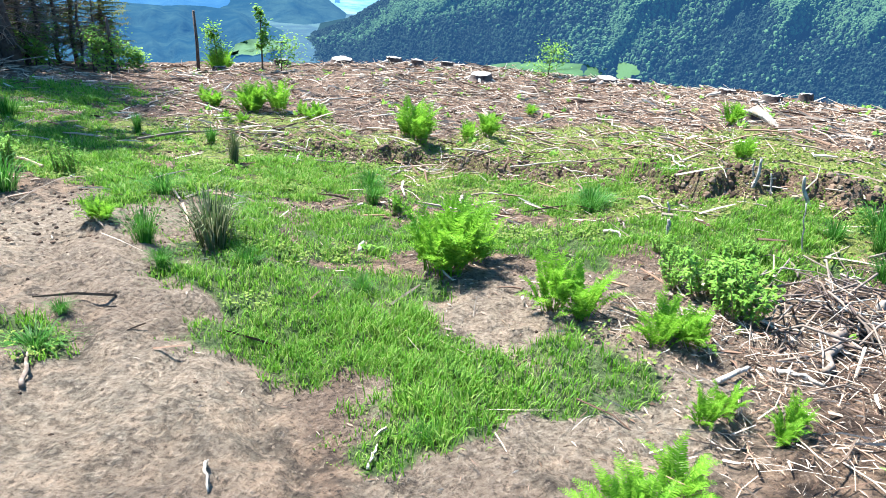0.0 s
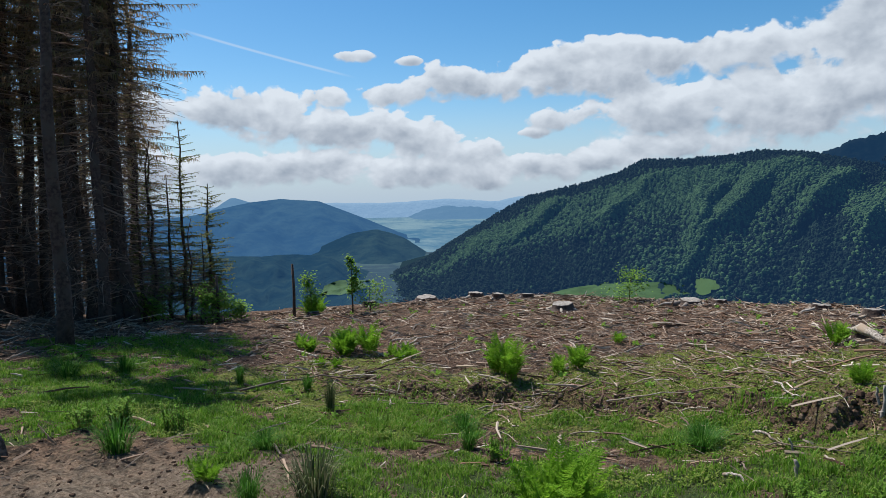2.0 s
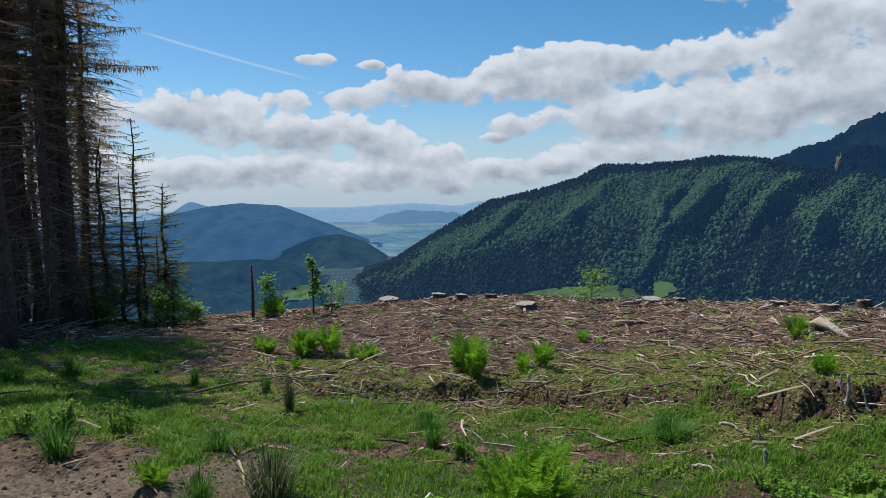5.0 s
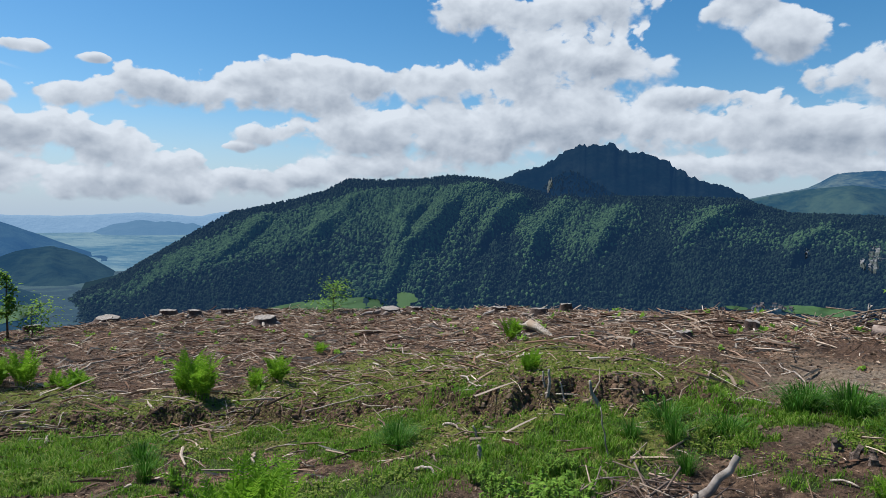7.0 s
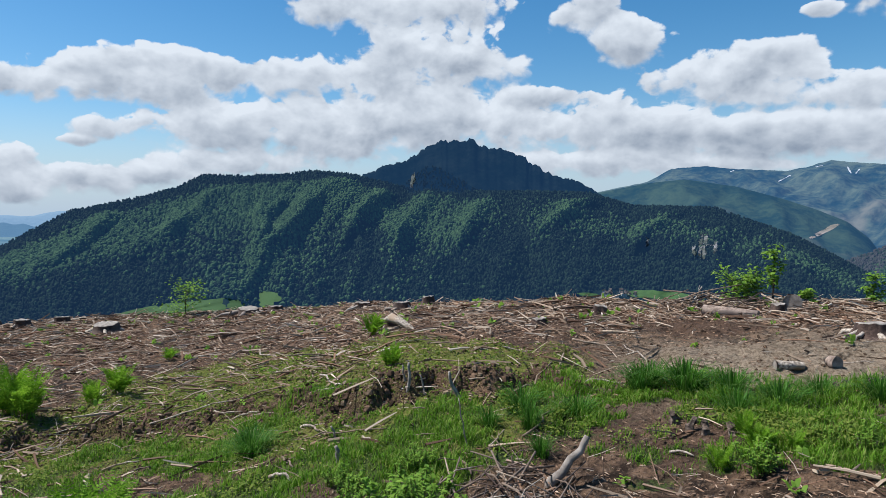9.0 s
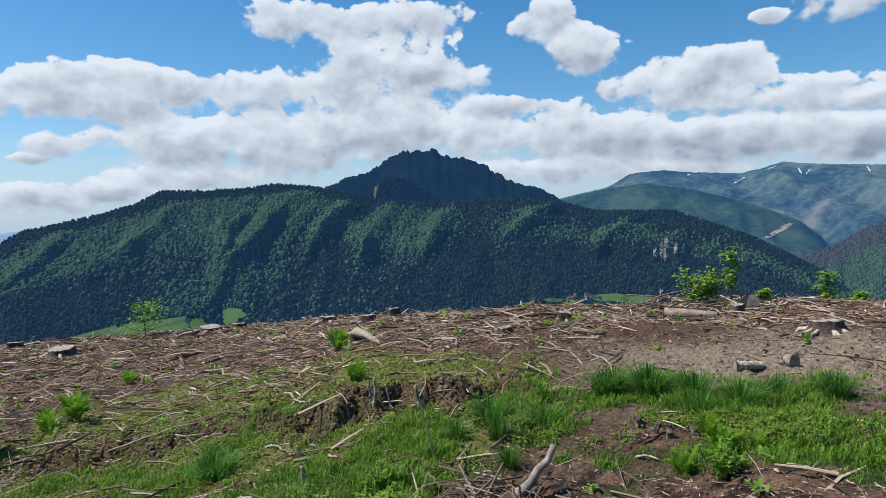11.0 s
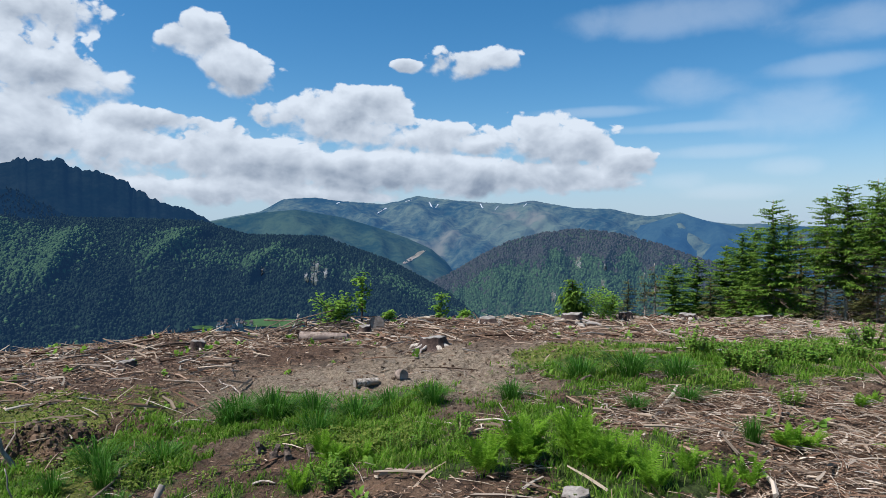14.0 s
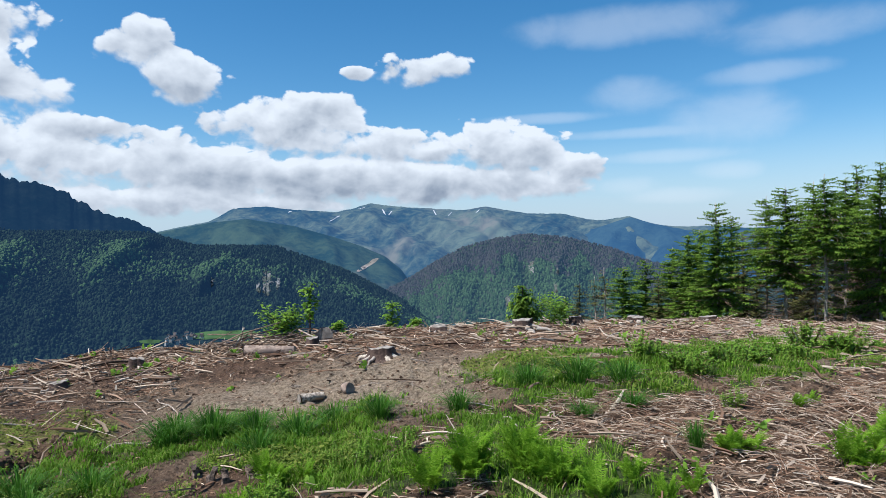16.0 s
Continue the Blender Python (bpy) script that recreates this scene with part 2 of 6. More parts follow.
# ---- lie of the land: heights round the standing place, by azimuth ----
# azimuth, height at 4 m, at 8 m, distance and height of the brow, fall beyond it
LAND = [
    (-180, 0.1, 0.2, 20, 0.3, 0.05),
    (-90, 0.0, -0.1, 20, -0.4, 0.08),
    (-50, -0.1, -0.4, 22, -1.2, 0.16),
    (-27, -0.25, -0.65, 23, -2.05, 0.40),
    (-12, -0.45, -0.95, 22, -1.78, 0.55),
    (0, -0.45, -1.00, 21, -1.44, 0.55),
    (10, -0.40, -0.80, 20, -1.38, 0.55),
    (18, -0.30, -0.50, 18, -1.06, 0.55),
    (26, -0.22, -0.20, 15, -0.58, 0.55),
    (35, -0.18, -0.10, 12.5, -0.20, 0.50),
    (45, -0.12, 0.00, 11.5, 0.02, 0.50),
    (55, 0.00, 0.12, 11.5, 0.06, 0.45),
    (65, 0.10, 0.22, 12, 0.10, 0.35),
    (75, 0.20, 0.28, 14, -0.11, 0.28),
    (88, 0.30, 0.30, 19, -0.62, 0.19),
    (98, 0.30, 0.30, 24, -1.17, 0.17),
    (130, 0.2, 0.3, 22, 0.2, 0.05),
    (180, 0.1, 0.2, 20, 0.3, 0.05),
]
STEP_A, STEP_R, REACH = 1.0, 0.25, 60.0


def land_table():
    t = np.array(LAND, float)
    az, rr = np.arange(-180, 180, STEP_A), np.arange(0, REACH + 0.01, STEP_R)
    z4, z8, rc, zc, fall = (np.interp(az, t[:, 0], t[:, n]) for n in range(1, 6))
    out = np.zeros((len(az), len(rr)))
    for n in range(len(az)):
        z = np.interp(rr, [0, 4, 8, rc[n]], [0.0, z4[n], z8[n], zc[n]])
        past = np.maximum(rr - rc[n], 0)
        out[n] = z - fall[n] * past**2 / (past + 2.5)
    for axis, width in ((0, 5), (1, 9)):
        k = np.hanning(width + 2)[1:-1]
        k /= k.sum()
        pad = [(0, 0), (0, 0)]
        pad[axis] = (width // 2, width // 2)
        wide = np.pad(out, pad, mode="wrap" if axis == 0 else "edge")
        out = np.apply_along_axis(lambda v: np.convolve(v, k, "valid"), axis, wide)
    return out


TABLE = land_table()


def bank_foot(a):
    """Distance of the foot of the eroded bank, by azimuth."""
    r = float(np.interp(a, (-18, -2, 9, 21, 31, 38, 46), (9.3, 8.6, 7.8, 6.6, 6.0, 6.15, 6.4)))
    return r + 0.7 * noise.noise(Vector((a * 0.13, 2.0, 0.5))) + 0.3 * noise.noise(Vector((a * 0.6, 2.0, 0.5)))


def lumps(x, y):
    """Small unevenness: hummocks, wheel ruts and a low eroded bank across the slope."""
    n = noise.noise(Vector((x * 0.55, y * 0.55, 3.1))) * 0.06 + noise.noise(Vector((x * 1.7, y * 1.7, 9.2))) * 0.035
    k = noise.noise(Vector((x * 4.1, y * 4.1, 4.7)))
    n += (0.5 - abs(k)) * 0.05 + noise.noise(Vector((x * 9.5, y * 9.5, 6.1))) * 0.028
    r, a = math.hypot(x, y), math.degrees(math.atan2(x, y))
    edge = bank_foot(a)
    if -18 < a < 46 and edge < r < 14:
        side = min(1.0, (a + 18) / 8, (46 - a) / 8) * max(0.4, min(1.0, 0.7 + 1.5 * noise.noise(Vector((a * 0.21, 7.0, 1.5)))))
        n += 0.21 * side * min(1.0, (r - edge) / 0.16) * (14 - r) / (14 - edge)
    if 38 < a < 100 and 5.0 < r < 11:
        side = min(1.0, (a - 38) / 10, (100 - a) / 6, (r - 5) / 0.8, (11 - r) / 2)
        n += side * (0.05 * noise.noise(Vector((x * 3.1, y * 3.1, 21.0))) + 0.035 * math.sin((r - 7.4 + 0.6 * noise.noise(Vector((x * 0.5, y * 0.5, 5.0)))) * 8.0) * max(0.0, 1 - abs(r - 7.4) / 1.2))
    if a < -8 and r < 6:
        n += 0.04 * math.sin((x * 0.8 + y * 0.5) * 7.0 + 2 * k) * min(1.0, (-8 - a) / 10) * min(1.0, 6 - r)
    return n


def ground_z(x, y):
    r, a = math.hypot(x, y), math.degrees(math.atan2(x, y))
    if r < REACH - 1:
        i, j = (a + 180) / STEP_A, r / STEP_R
        i0, j0 = int(i), int(j)
        u, v = i - i0, j - j0
        n = len(TABLE)
        z = (TABLE[i0 % n, j0] * (1 - u) + TABLE[(i0 + 1) % n, j0] * u) * (1 - v) + (TABLE[i0 % n, j0 + 1] * (1 - u) + TABLE[(i0 + 1) % n, j0 + 1] * u) * v
        return z + lumps(x, y) * min(1.0, r / 3 + 0.3)
    i0 = int((a + 180) / STEP_A) % len(TABLE)
    edge = TABLE[i0, -5]
    k = min(1.0, (r - REACH + 1) / 420)
    valley = -205
    k = 1 - (1 - k) ** 1.6
    return edge + (valley - edge) * k


def land_at(az, el, t_eye=(0.15, -0.05, 1.65)):
    """The place where a line of sight from the standing place meets the ground."""
    sx, cy = turn_to(az)
    slope, r = math.tan(radians(el)), 1.0
    while r < 58:
        x, y = t_eye[0] + sx * r, t_eye[1] + cy * r
        if t_eye[2] + slope * r <= ground_z(x, y):
            return x, y
        r += 0.03
    return t_eye[0] + sx * 20, t_eye[1] + cy * 20


def build_ground(mat):
    radii = [0.0001]
    while radii[-1] < 4900:
        r = radii[-1]
        radii.append(r + max(0.04, r * 0.0085) if r < 26 else r * 1.06)
    az = np.concatenate([np.arange(-180, -52, 1.6), np.arange(-52, 108, 0.4), np.arange(108, 180, 1.6)])
    sa, ca = np.sin(np.radians(az)), np.cos(np.radians(az))
    verts = []
    for r in radii:
        for s, c in zip(sa, ca):
            verts.append((s * r, c * r, ground_z(s * r, c * r)))
    ob = mesh_object("ground", verts, [f[::-1] for f in grid_faces(len(radii), len(az), True)], mat, True)
    return tagged(ob, "bare brown soil of a felled slope with grass patches and wood chips", "ground", kind="structure")


# ---- mountains: each by its skyline (azimuth, elevation), distance of crest and foot ----
EYE_Z = 1.65
SKY_MAIN = [(-15, -7.25), (-13.1, -6.64), (-9.3, -5.12), (-7.4, -3.98), (-5.5, -2.82), (-3.1, -1.41), (-0.6, 0.02), (2.3, 0.62), (5.2, 1.31), (7.2, 1.96), (9.1, 2.94), (12, 2.85), (15.7, 3.01), (17.5, 3.29), (20.7, 3.11), (22.4, 2.74), (25.5, 1.96), (28.9, 2.0), (32.3, 1.56), (35.7, 1.54), (41.2, 1.34), (44.7, 0.26), (48.3, 0.13), (51, 0.06), (53.5, -0.93), (56.4, -1.95), (58.6, -3.1), (61.4, -4.7), (63.3, -5.8), (65.4, -6.97), (70, -9.5)]
SKY_PEAK = [(19, 1.5), (21.2, 2.7), (22.2, 2.92), (25.1, 3.9), (26.2, 4.3), (27, 4.95), (28, 5.4), (28.8, 5.76), (29.3, 5.6), (30, 5.73), (31.4, 5.87), (32, 5.35), (32.9, 5.01), (34.2, 4.85), (35.3, 4.54), (37.6, 3.01), (39.3, 2.4), (40.5, 2.2), (41.3, 1.48), (43, 0.5)]
SKY_TOWER = [(23.6, 1.0), (25, 1.64), (26, 2.82), (27, 3.65), (28.2, 3.86), (29.9, 2.94), (32.3, 1.56), (35, 0.8)]
SKY_RANGE = [(40, 0.8), (42.2, 1.3), (45.9, 2.02), (47.8, 3.06), (50.2, 3.22), (52.6, 2.9), (56.1, 2.65), (57.5, 2.92), (59, 3.38), (61.4, 3.04), (64.8, 2.76), (67.2, 2.61), (69, 2.89), (70.9, 2.51), (72.7, 2.17), (75.4, 2.09), (77.5, 1.57), (78.8, 1.44), (80.9, 1.73), (82.5, 1.11), (84.4, 0.75), (87, 0.76), (90.2, 0.47), (100, 0.9), (112, 1.2)]
SKY_SLIDE = [(38, 0.5), (42.2, 1.21), (45.9, 1.92), (48.8, 2.18), (52.6, 1.54), (56, 0.51), (58.2, -0.3), (60.2, -1.2), (61.6, -2.4), (63, -4.5)]
SKY_HUMP = [(57, -6.5), (60.3, -3.95), (61.8, -3.24), (64.7, -1.58), (67.1, -0.41), (69.9, 0.25), (72.7, 0.58), (76.2, 0.13), (79.6, -0.83), (82, -1.75), (85.1, -2.62), (92, -4)]
SKY_BEYOND = [(76, 0.2), (79, 1.0), (81, 1.65), (83, 1.0), (86, 0.3), (92, -0.5)]
SKY_WEST = [(-50, -2.5), (-34, -1.6), (-28.2, -1.15), (-26.8, -0.76), (-23.8, -0.17), (-21.4, 0.06), (-18.3, -0.16), (-14.7, -1.59), (-11.6, -2.93), (-9.3, -3.7), (-6, -5)]
SKY_WEST_LOW = [(-19, -4.4), (-17.4, -3.68), (-15.6, -2.96), (-13.4, -2.65), (-11.1, -3.41), (-8.9, -4.9), (-7.4, -6)]
SKY_WEST_NEAR = [(-60, -3.5), (-40, -4.0), (-28.4, -4.26), (-26.9, -4.13), (-23.2, -4.33), (-20.7, -4.22), (-17.8, -4.44), (-15.7, -5.82), (-14, -6.92), (-12, -8.5)]
SKY_FAR_PEAK = [(-29, -1.4), (-27.2, -0.97), (-25.3, 0.27), (-23.8, -0.17), (-22.2, -0.85), (-20, -1.4)]
SKY_FAR_MID = [(-17, -2.6), (-14.7, -2.24), (-11.1, -1.76), (-9.2, -1.08), (-7.4, -0.77), (-3.6, -0.92), (-1.6, -1.53), (2, -2.2)]
SKY_FAR = [(-40, -0.6), (-24, -0.5), (-17.3, -0.35), (-12.4, -0.42), (-7.3, -0.15), (-3.1, -0.44), (-1.1, -0.08), (4, -0.4), (10, -0.6)]


class Hill:
    """A mountain side as a height field in azimuth and in s: 0 at the foot, 1 on the crest."""

    def __init__(self, skyline, crest, foot, foot_z, spurs=0.0, pitch=9.0, jag=0.0, seed=0.0, bend=0.9, lean=2.5, canopy=0.0):
        self.line = np.array(skyline, float)
        self.crest, self.foot, self.foot_z = crest, foot, foot_z
        self.spurs, self.pitch, self.jag, self.seed, self.bend, self.lean, self.canopy = spurs, pitch, jag, seed, bend, lean, canopy
        self.ribs = []

    def rib(self, az, s):
        """How near a place is to one of the leaning ribs: 1 on its edge, 0 off it."""
        best = 0.0
        for a0, s0, a1, s1, w in self.ribs:
            q = (s - s1) / (s0 - s1)
            if -0.4 < q < 1.25:
                wob = 0.5 * noise.noise(Vector((s * 9, a0, 3.0)))
                d = az - (a1 + (a0 - a1) * q) - wob
                end = min(1.0, (q + 0.4) / 0.35, (1.25 - q) / 0.2)
                best = max(best, end * (1 - abs(d) / (w * (1.3 if d < 0 else 0.75))))
        return best

    def ends(self):
        return self.line[0, 0], self.line[-1, 0]

    def at(self, az, s):
        el = float(np.interp(az, self.line[:, 0], self.line[:, 1]))
        if self.jag:
            el += self.jag * noise.fractal(Vector((az * 2.1, self.seed, 0.3)), 0.6, 2.1, 4)
        top = EYE_Z + self.crest * math.tan(radians(el)) - self.canopy
        r = self.foot + (self.crest - self.foot) * s
        z = self.foot_z + (top - self.foot_z) * s**self.bend
        if s > 1:
            z = top - (s - 1) * (top - self.foot_z) * 1.2
        elif self.spurs:
            wave = 0.5 * self.wave(az, s) + 1.0 * (self.rib(az, s) if self.ribs else 0.0)
            r -= wave * self.spurs * (4 * s * (1 - s)) ** 0.7 * 0.5
            z += wave * self.spurs * 0.22 * (4 * s * (1 - s)) ** 0.8
        x, y = turn_to(az)
        return x * r, y * r, z

    def wave(self, az, s):
        """Spurs come down the side, leaning, with smaller ones on their flanks."""
        k = (az + self.lean * s) / self.pitch + self.seed + 0.35 * noise.noise(Vector((az * 0.13, s * 1.5, self.seed)))
        wave = 1 - 2 * abs(k % 1.0 - 0.5) * 2
        k2 = (az - self.lean * 0.6 * s) / self.pitch * 2.7 + self.seed * 3 + 0.5 * noise.noise(Vector((az * 0.3, s * 3, self.seed + 5)))
        wave += 0.4 * (1 - 4 * abs(k2 % 1.0 - 0.5))
        wave += 0.8 * noise.fractal(Vector((az * 0.35, s * 4.0, self.seed + 9)), 0.8, 2.0, 4)
        return wave

    def mesh(self, name, mat, rows=36, step=0.35, label="", category="mountain"):
        a, b = self.ends()
        az = np.arange(a, b + step / 2, step)
        levels = list(np.linspace(0, 1, rows)) + [1.08, 1.3]
        verts = [self.at(q, s) for s in levels for q in az]
        ob = mesh_object(name, verts, [f[::-1] for f in grid_faces(len(levels), len(az))], mat, True)
        return tagged(ob, label, category, kind="structure")


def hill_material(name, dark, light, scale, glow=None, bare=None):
    """Wooded mountain side; glow puts the blue haze of distance into its emission."""
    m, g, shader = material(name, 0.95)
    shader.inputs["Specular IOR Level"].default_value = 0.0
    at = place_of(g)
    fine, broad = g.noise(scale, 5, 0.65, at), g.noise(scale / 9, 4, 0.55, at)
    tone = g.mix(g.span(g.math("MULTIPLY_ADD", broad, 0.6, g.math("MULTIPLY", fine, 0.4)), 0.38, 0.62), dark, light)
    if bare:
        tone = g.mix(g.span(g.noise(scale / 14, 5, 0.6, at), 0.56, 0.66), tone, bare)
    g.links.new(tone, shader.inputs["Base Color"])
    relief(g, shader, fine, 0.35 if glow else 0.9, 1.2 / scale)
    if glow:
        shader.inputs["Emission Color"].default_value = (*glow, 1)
        shader.inputs["Emission Strength"].default_value = HAZE_STRENGTH
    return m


HILL_MAIN = Hill(SKY_MAIN, 1900, 1080, -212, 76, 8.5, 0.03, 0.35, 0.92, 7, 6)
HILL_TOWER = Hill(SKY_TOWER, 1900, 1720, -70, 16, 4, 0.12, 1.7, canopy=11)
HILL_PEAK = Hill(SKY_PEAK, 2600, 2000, -60, 42, 6.0, 0.24, 2.3, lean=9)
HILL_HUMP = Hill(SKY_HUMP, 2300, 1600, -230, 100, 5, 0.03, 4.1, 0.85, canopy=7)
HILL_SLIDE = Hill(SKY_SLIDE, 3100, 2200, -230, 110, 7, 0.0, 5.2)
HILL_RANGE = Hill(SKY_RANGE, 4300, 3000, -240, 150, 5.2, 0.04, 6.6, lean=11)
HILL_BEYOND = Hill(SKY_BEYOND, 4000, 3000, -240, 200, 5, 0.03, 3.3)
HILL_WEST = Hill(SKY_WEST, 3300, 2300, -230, 170, 8, 0.02, 7.4)
HILL_WEST_LOW = Hill(SKY_WEST_LOW, 2500, 2000, -230, 50, 5, 0.04, 8.1)
HILL_WEST_NEAR = Hill(SKY_WEST_NEAR, 1700, 1100, -190, 130, 6, 0.04, 9.9, canopy=11)
HILL_FAR_PEAK = Hill(SKY_FAR_PEAK, 4600, 4000, -150, 60, 4, 0.03, 1.1)
HILL_FAR_MID = Hill(SKY_FAR_MID, 4500, 4100, -160, 0, 5, 0.14, 2.2)
HILL_PLAIN = Hill([(-40, -1.7), (10, -1.7)], 4450, 2500, -205, 0, 5, 0.0, 1.0)
HILL_FAR = Hill(SKY_FAR, 4750, 4500, -230, 0, 5, 0.05, 4.4)

def s_for(hill, az, el):
    """How far up its side a hill is met at an elevation; None above the crest."""
    a, b = hill.ends()
    if not a < az < b:
        return None
    before = None
    for s in np.linspace(0.0, 1, 41):
        x, y, z = hill.at(az, s)
        gap = z - EYE_Z - math.hypot(x, y) * math.tan(radians(el))
        if gap > 0:
            return s if before is None else s - gap / (gap - before) / 40
        before = gap
    return None


# the leafy ribs on the main ridge: azimuth and elevation of their upper and lower ends, half width
RIBS = [(19.9, 1.85, 13.6, -4.35, 1.9), (15.6, 1.5, 13.3, -2.9, 1.3), (9.9, 0.9, 6.1, -2.2, 2.0), (27.7, 1.2, 25.0, -2.4, 1.6), (33.1, 0.8, 30.6, -2.6, 1.7), (41.7, 0.7, 37.6, -2.2, 1.6), (2.1, -0.9, -0.6, -3.4, 1.5), (23.9, 1.0, 20.8, -2.2, 1.1), (48.5, -0.6, 45.5, -3.0, 1.4)]
HILL_MAIN.ribs = [(a0, s_for(HILL_MAIN, a0, e0) or 0.9, a1, s_for(HILL_MAIN, a1, e1) or 0.3, w) for a0, e0, a1, e1, w in RIBS]

# blue distance haze, put into the slopes as emission; no air is modelled
RIDGE_HAZE = (0.0075, 0.0205, 0.0470)
VALLEY_HAZE = (0.012, 0.040, 0.080)
wood_near = hill_material("wooded_slope", (0.006, 0.012, 0.008), (0.012, 0.021, 0.014), 0.09, RIDGE_HAZE)
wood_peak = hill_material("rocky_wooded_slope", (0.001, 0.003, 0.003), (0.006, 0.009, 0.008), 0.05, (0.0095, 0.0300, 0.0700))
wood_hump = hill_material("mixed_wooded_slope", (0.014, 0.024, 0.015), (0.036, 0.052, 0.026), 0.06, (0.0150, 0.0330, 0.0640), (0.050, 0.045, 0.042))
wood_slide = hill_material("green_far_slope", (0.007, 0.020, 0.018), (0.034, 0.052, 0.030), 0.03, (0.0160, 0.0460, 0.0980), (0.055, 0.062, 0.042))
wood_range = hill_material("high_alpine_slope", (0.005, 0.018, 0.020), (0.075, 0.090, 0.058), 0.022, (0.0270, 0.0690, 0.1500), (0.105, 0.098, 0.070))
wood_west = hill_material("hazed_wooded_slope", (0.008, 0.018, 0.022), (0.022, 0.038, 0.034), 0.02, (0.0290, 0.0830, 0.1850))
wood_west_low = hill_material("hazed_low_slope", (0.006, 0.015, 0.016), (0.020, 0.034, 0.026), 0.03, (0.0110, 0.0350, 0.0800))
far_haze = hill_material("far_ridge", (0.05, 0.06, 0.06), (0.06, 0.07, 0.07), 0.01, (0.1900, 0.3100, 0.4600))
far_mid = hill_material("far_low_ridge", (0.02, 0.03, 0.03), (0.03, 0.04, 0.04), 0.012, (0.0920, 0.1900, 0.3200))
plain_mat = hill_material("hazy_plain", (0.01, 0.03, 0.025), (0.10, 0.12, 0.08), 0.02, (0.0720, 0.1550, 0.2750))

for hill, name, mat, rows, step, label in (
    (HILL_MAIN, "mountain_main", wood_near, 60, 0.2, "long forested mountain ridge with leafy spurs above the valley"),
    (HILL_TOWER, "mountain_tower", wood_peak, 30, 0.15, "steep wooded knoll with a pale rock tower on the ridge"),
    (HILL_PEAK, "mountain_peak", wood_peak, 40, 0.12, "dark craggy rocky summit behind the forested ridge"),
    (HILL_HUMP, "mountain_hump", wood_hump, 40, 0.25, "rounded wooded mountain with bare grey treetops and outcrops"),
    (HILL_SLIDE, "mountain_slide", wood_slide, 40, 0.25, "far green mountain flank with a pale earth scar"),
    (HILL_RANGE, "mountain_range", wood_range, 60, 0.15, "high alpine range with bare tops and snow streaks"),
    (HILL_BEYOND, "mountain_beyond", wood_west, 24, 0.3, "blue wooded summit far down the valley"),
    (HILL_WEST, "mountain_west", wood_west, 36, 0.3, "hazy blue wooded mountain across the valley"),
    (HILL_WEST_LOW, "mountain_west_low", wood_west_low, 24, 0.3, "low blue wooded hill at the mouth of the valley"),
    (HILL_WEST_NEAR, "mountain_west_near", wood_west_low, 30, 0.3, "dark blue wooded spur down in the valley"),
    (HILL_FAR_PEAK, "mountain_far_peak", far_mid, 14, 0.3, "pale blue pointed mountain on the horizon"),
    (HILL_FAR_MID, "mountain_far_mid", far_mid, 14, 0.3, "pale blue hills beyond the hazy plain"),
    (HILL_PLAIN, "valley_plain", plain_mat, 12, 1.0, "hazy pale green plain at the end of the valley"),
    (HILL_FAR, "mountain_far", far_haze, 10, 0.4, "faint blue range along the horizon"),
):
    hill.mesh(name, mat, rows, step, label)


# meadows: azimuth, elevation, half width, half height, slope
MEADOWS = [(6.0, -8.4, 5.7, 0.85, 0.10), (14.0, -7.62, 1.0, 0.62, 0.0), (47.0, -7.35, 2.4, 0.42, -0.06), (41.2, -7.45, 0.8, 0.14, -0.02), (-16.2, -7.6, 2.3, 0.6, 0.12)]


def in_meadow(az, el):
    for a, e, w, h, k in MEADOWS:
        u, v = (az - a) / w, (el - e - k * (az - a)) / h
        if u * u + v * v < 1.05:
            return True
    # the village stands clear of the wood
    return abs(az - 43.4) < 1.7 and abs(el + 7.3) < 0.3


def drape(az, el, up):
    for hill in (HILL_WEST_NEAR, HILL_MAIN):
        s = s_for(hill, az, el)
        if s is not None:
            x, y, z = hill.at(az, s)
            return x * 0.997, y * 0.997, z + up
    r = (-190 - EYE_Z) / math.tan(radians(el))
    x, y = turn_to(az)
    return x * r, y * r, -190 + up


meadow_mat = speckled("meadow_grass", (0.026, 0.064, 0.020), (0.042, 0.090, 0.026), 0.05, 0.9, 0.1, 0.5, (0.034, 0.076, 0.023))
for a, e, w, h, k in MEADOWS:
    rim, rings = 28, 5
    verts = []
    for q in range(1, rings + 1):
        for n in range(rim):
            u, v = math.cos(n / rim * math.tau), math.sin(n / rim * math.tau)
            wob = 1 + 0.45 * noise.noise(Vector((u * 1.3 + a, v * 1.3, e))) + 0.2 * noise.noise(Vector((u * 4 + a, v * 4, e)))
            az = a + u * w * wob * q / rings
            verts.append(drape(az, e + v * h * wob * q / rings + k * (az - a), 2.0))
    faces = [f[::-1] for f in grid_faces(rings, rim, True)] + [tuple(range(rim))]
    ob = mesh_object("meadow", verts, faces, meadow_mat, True)
    tagged(ob, "bright green mown meadow among dark woods in the valley", "meadow", kind="structure")


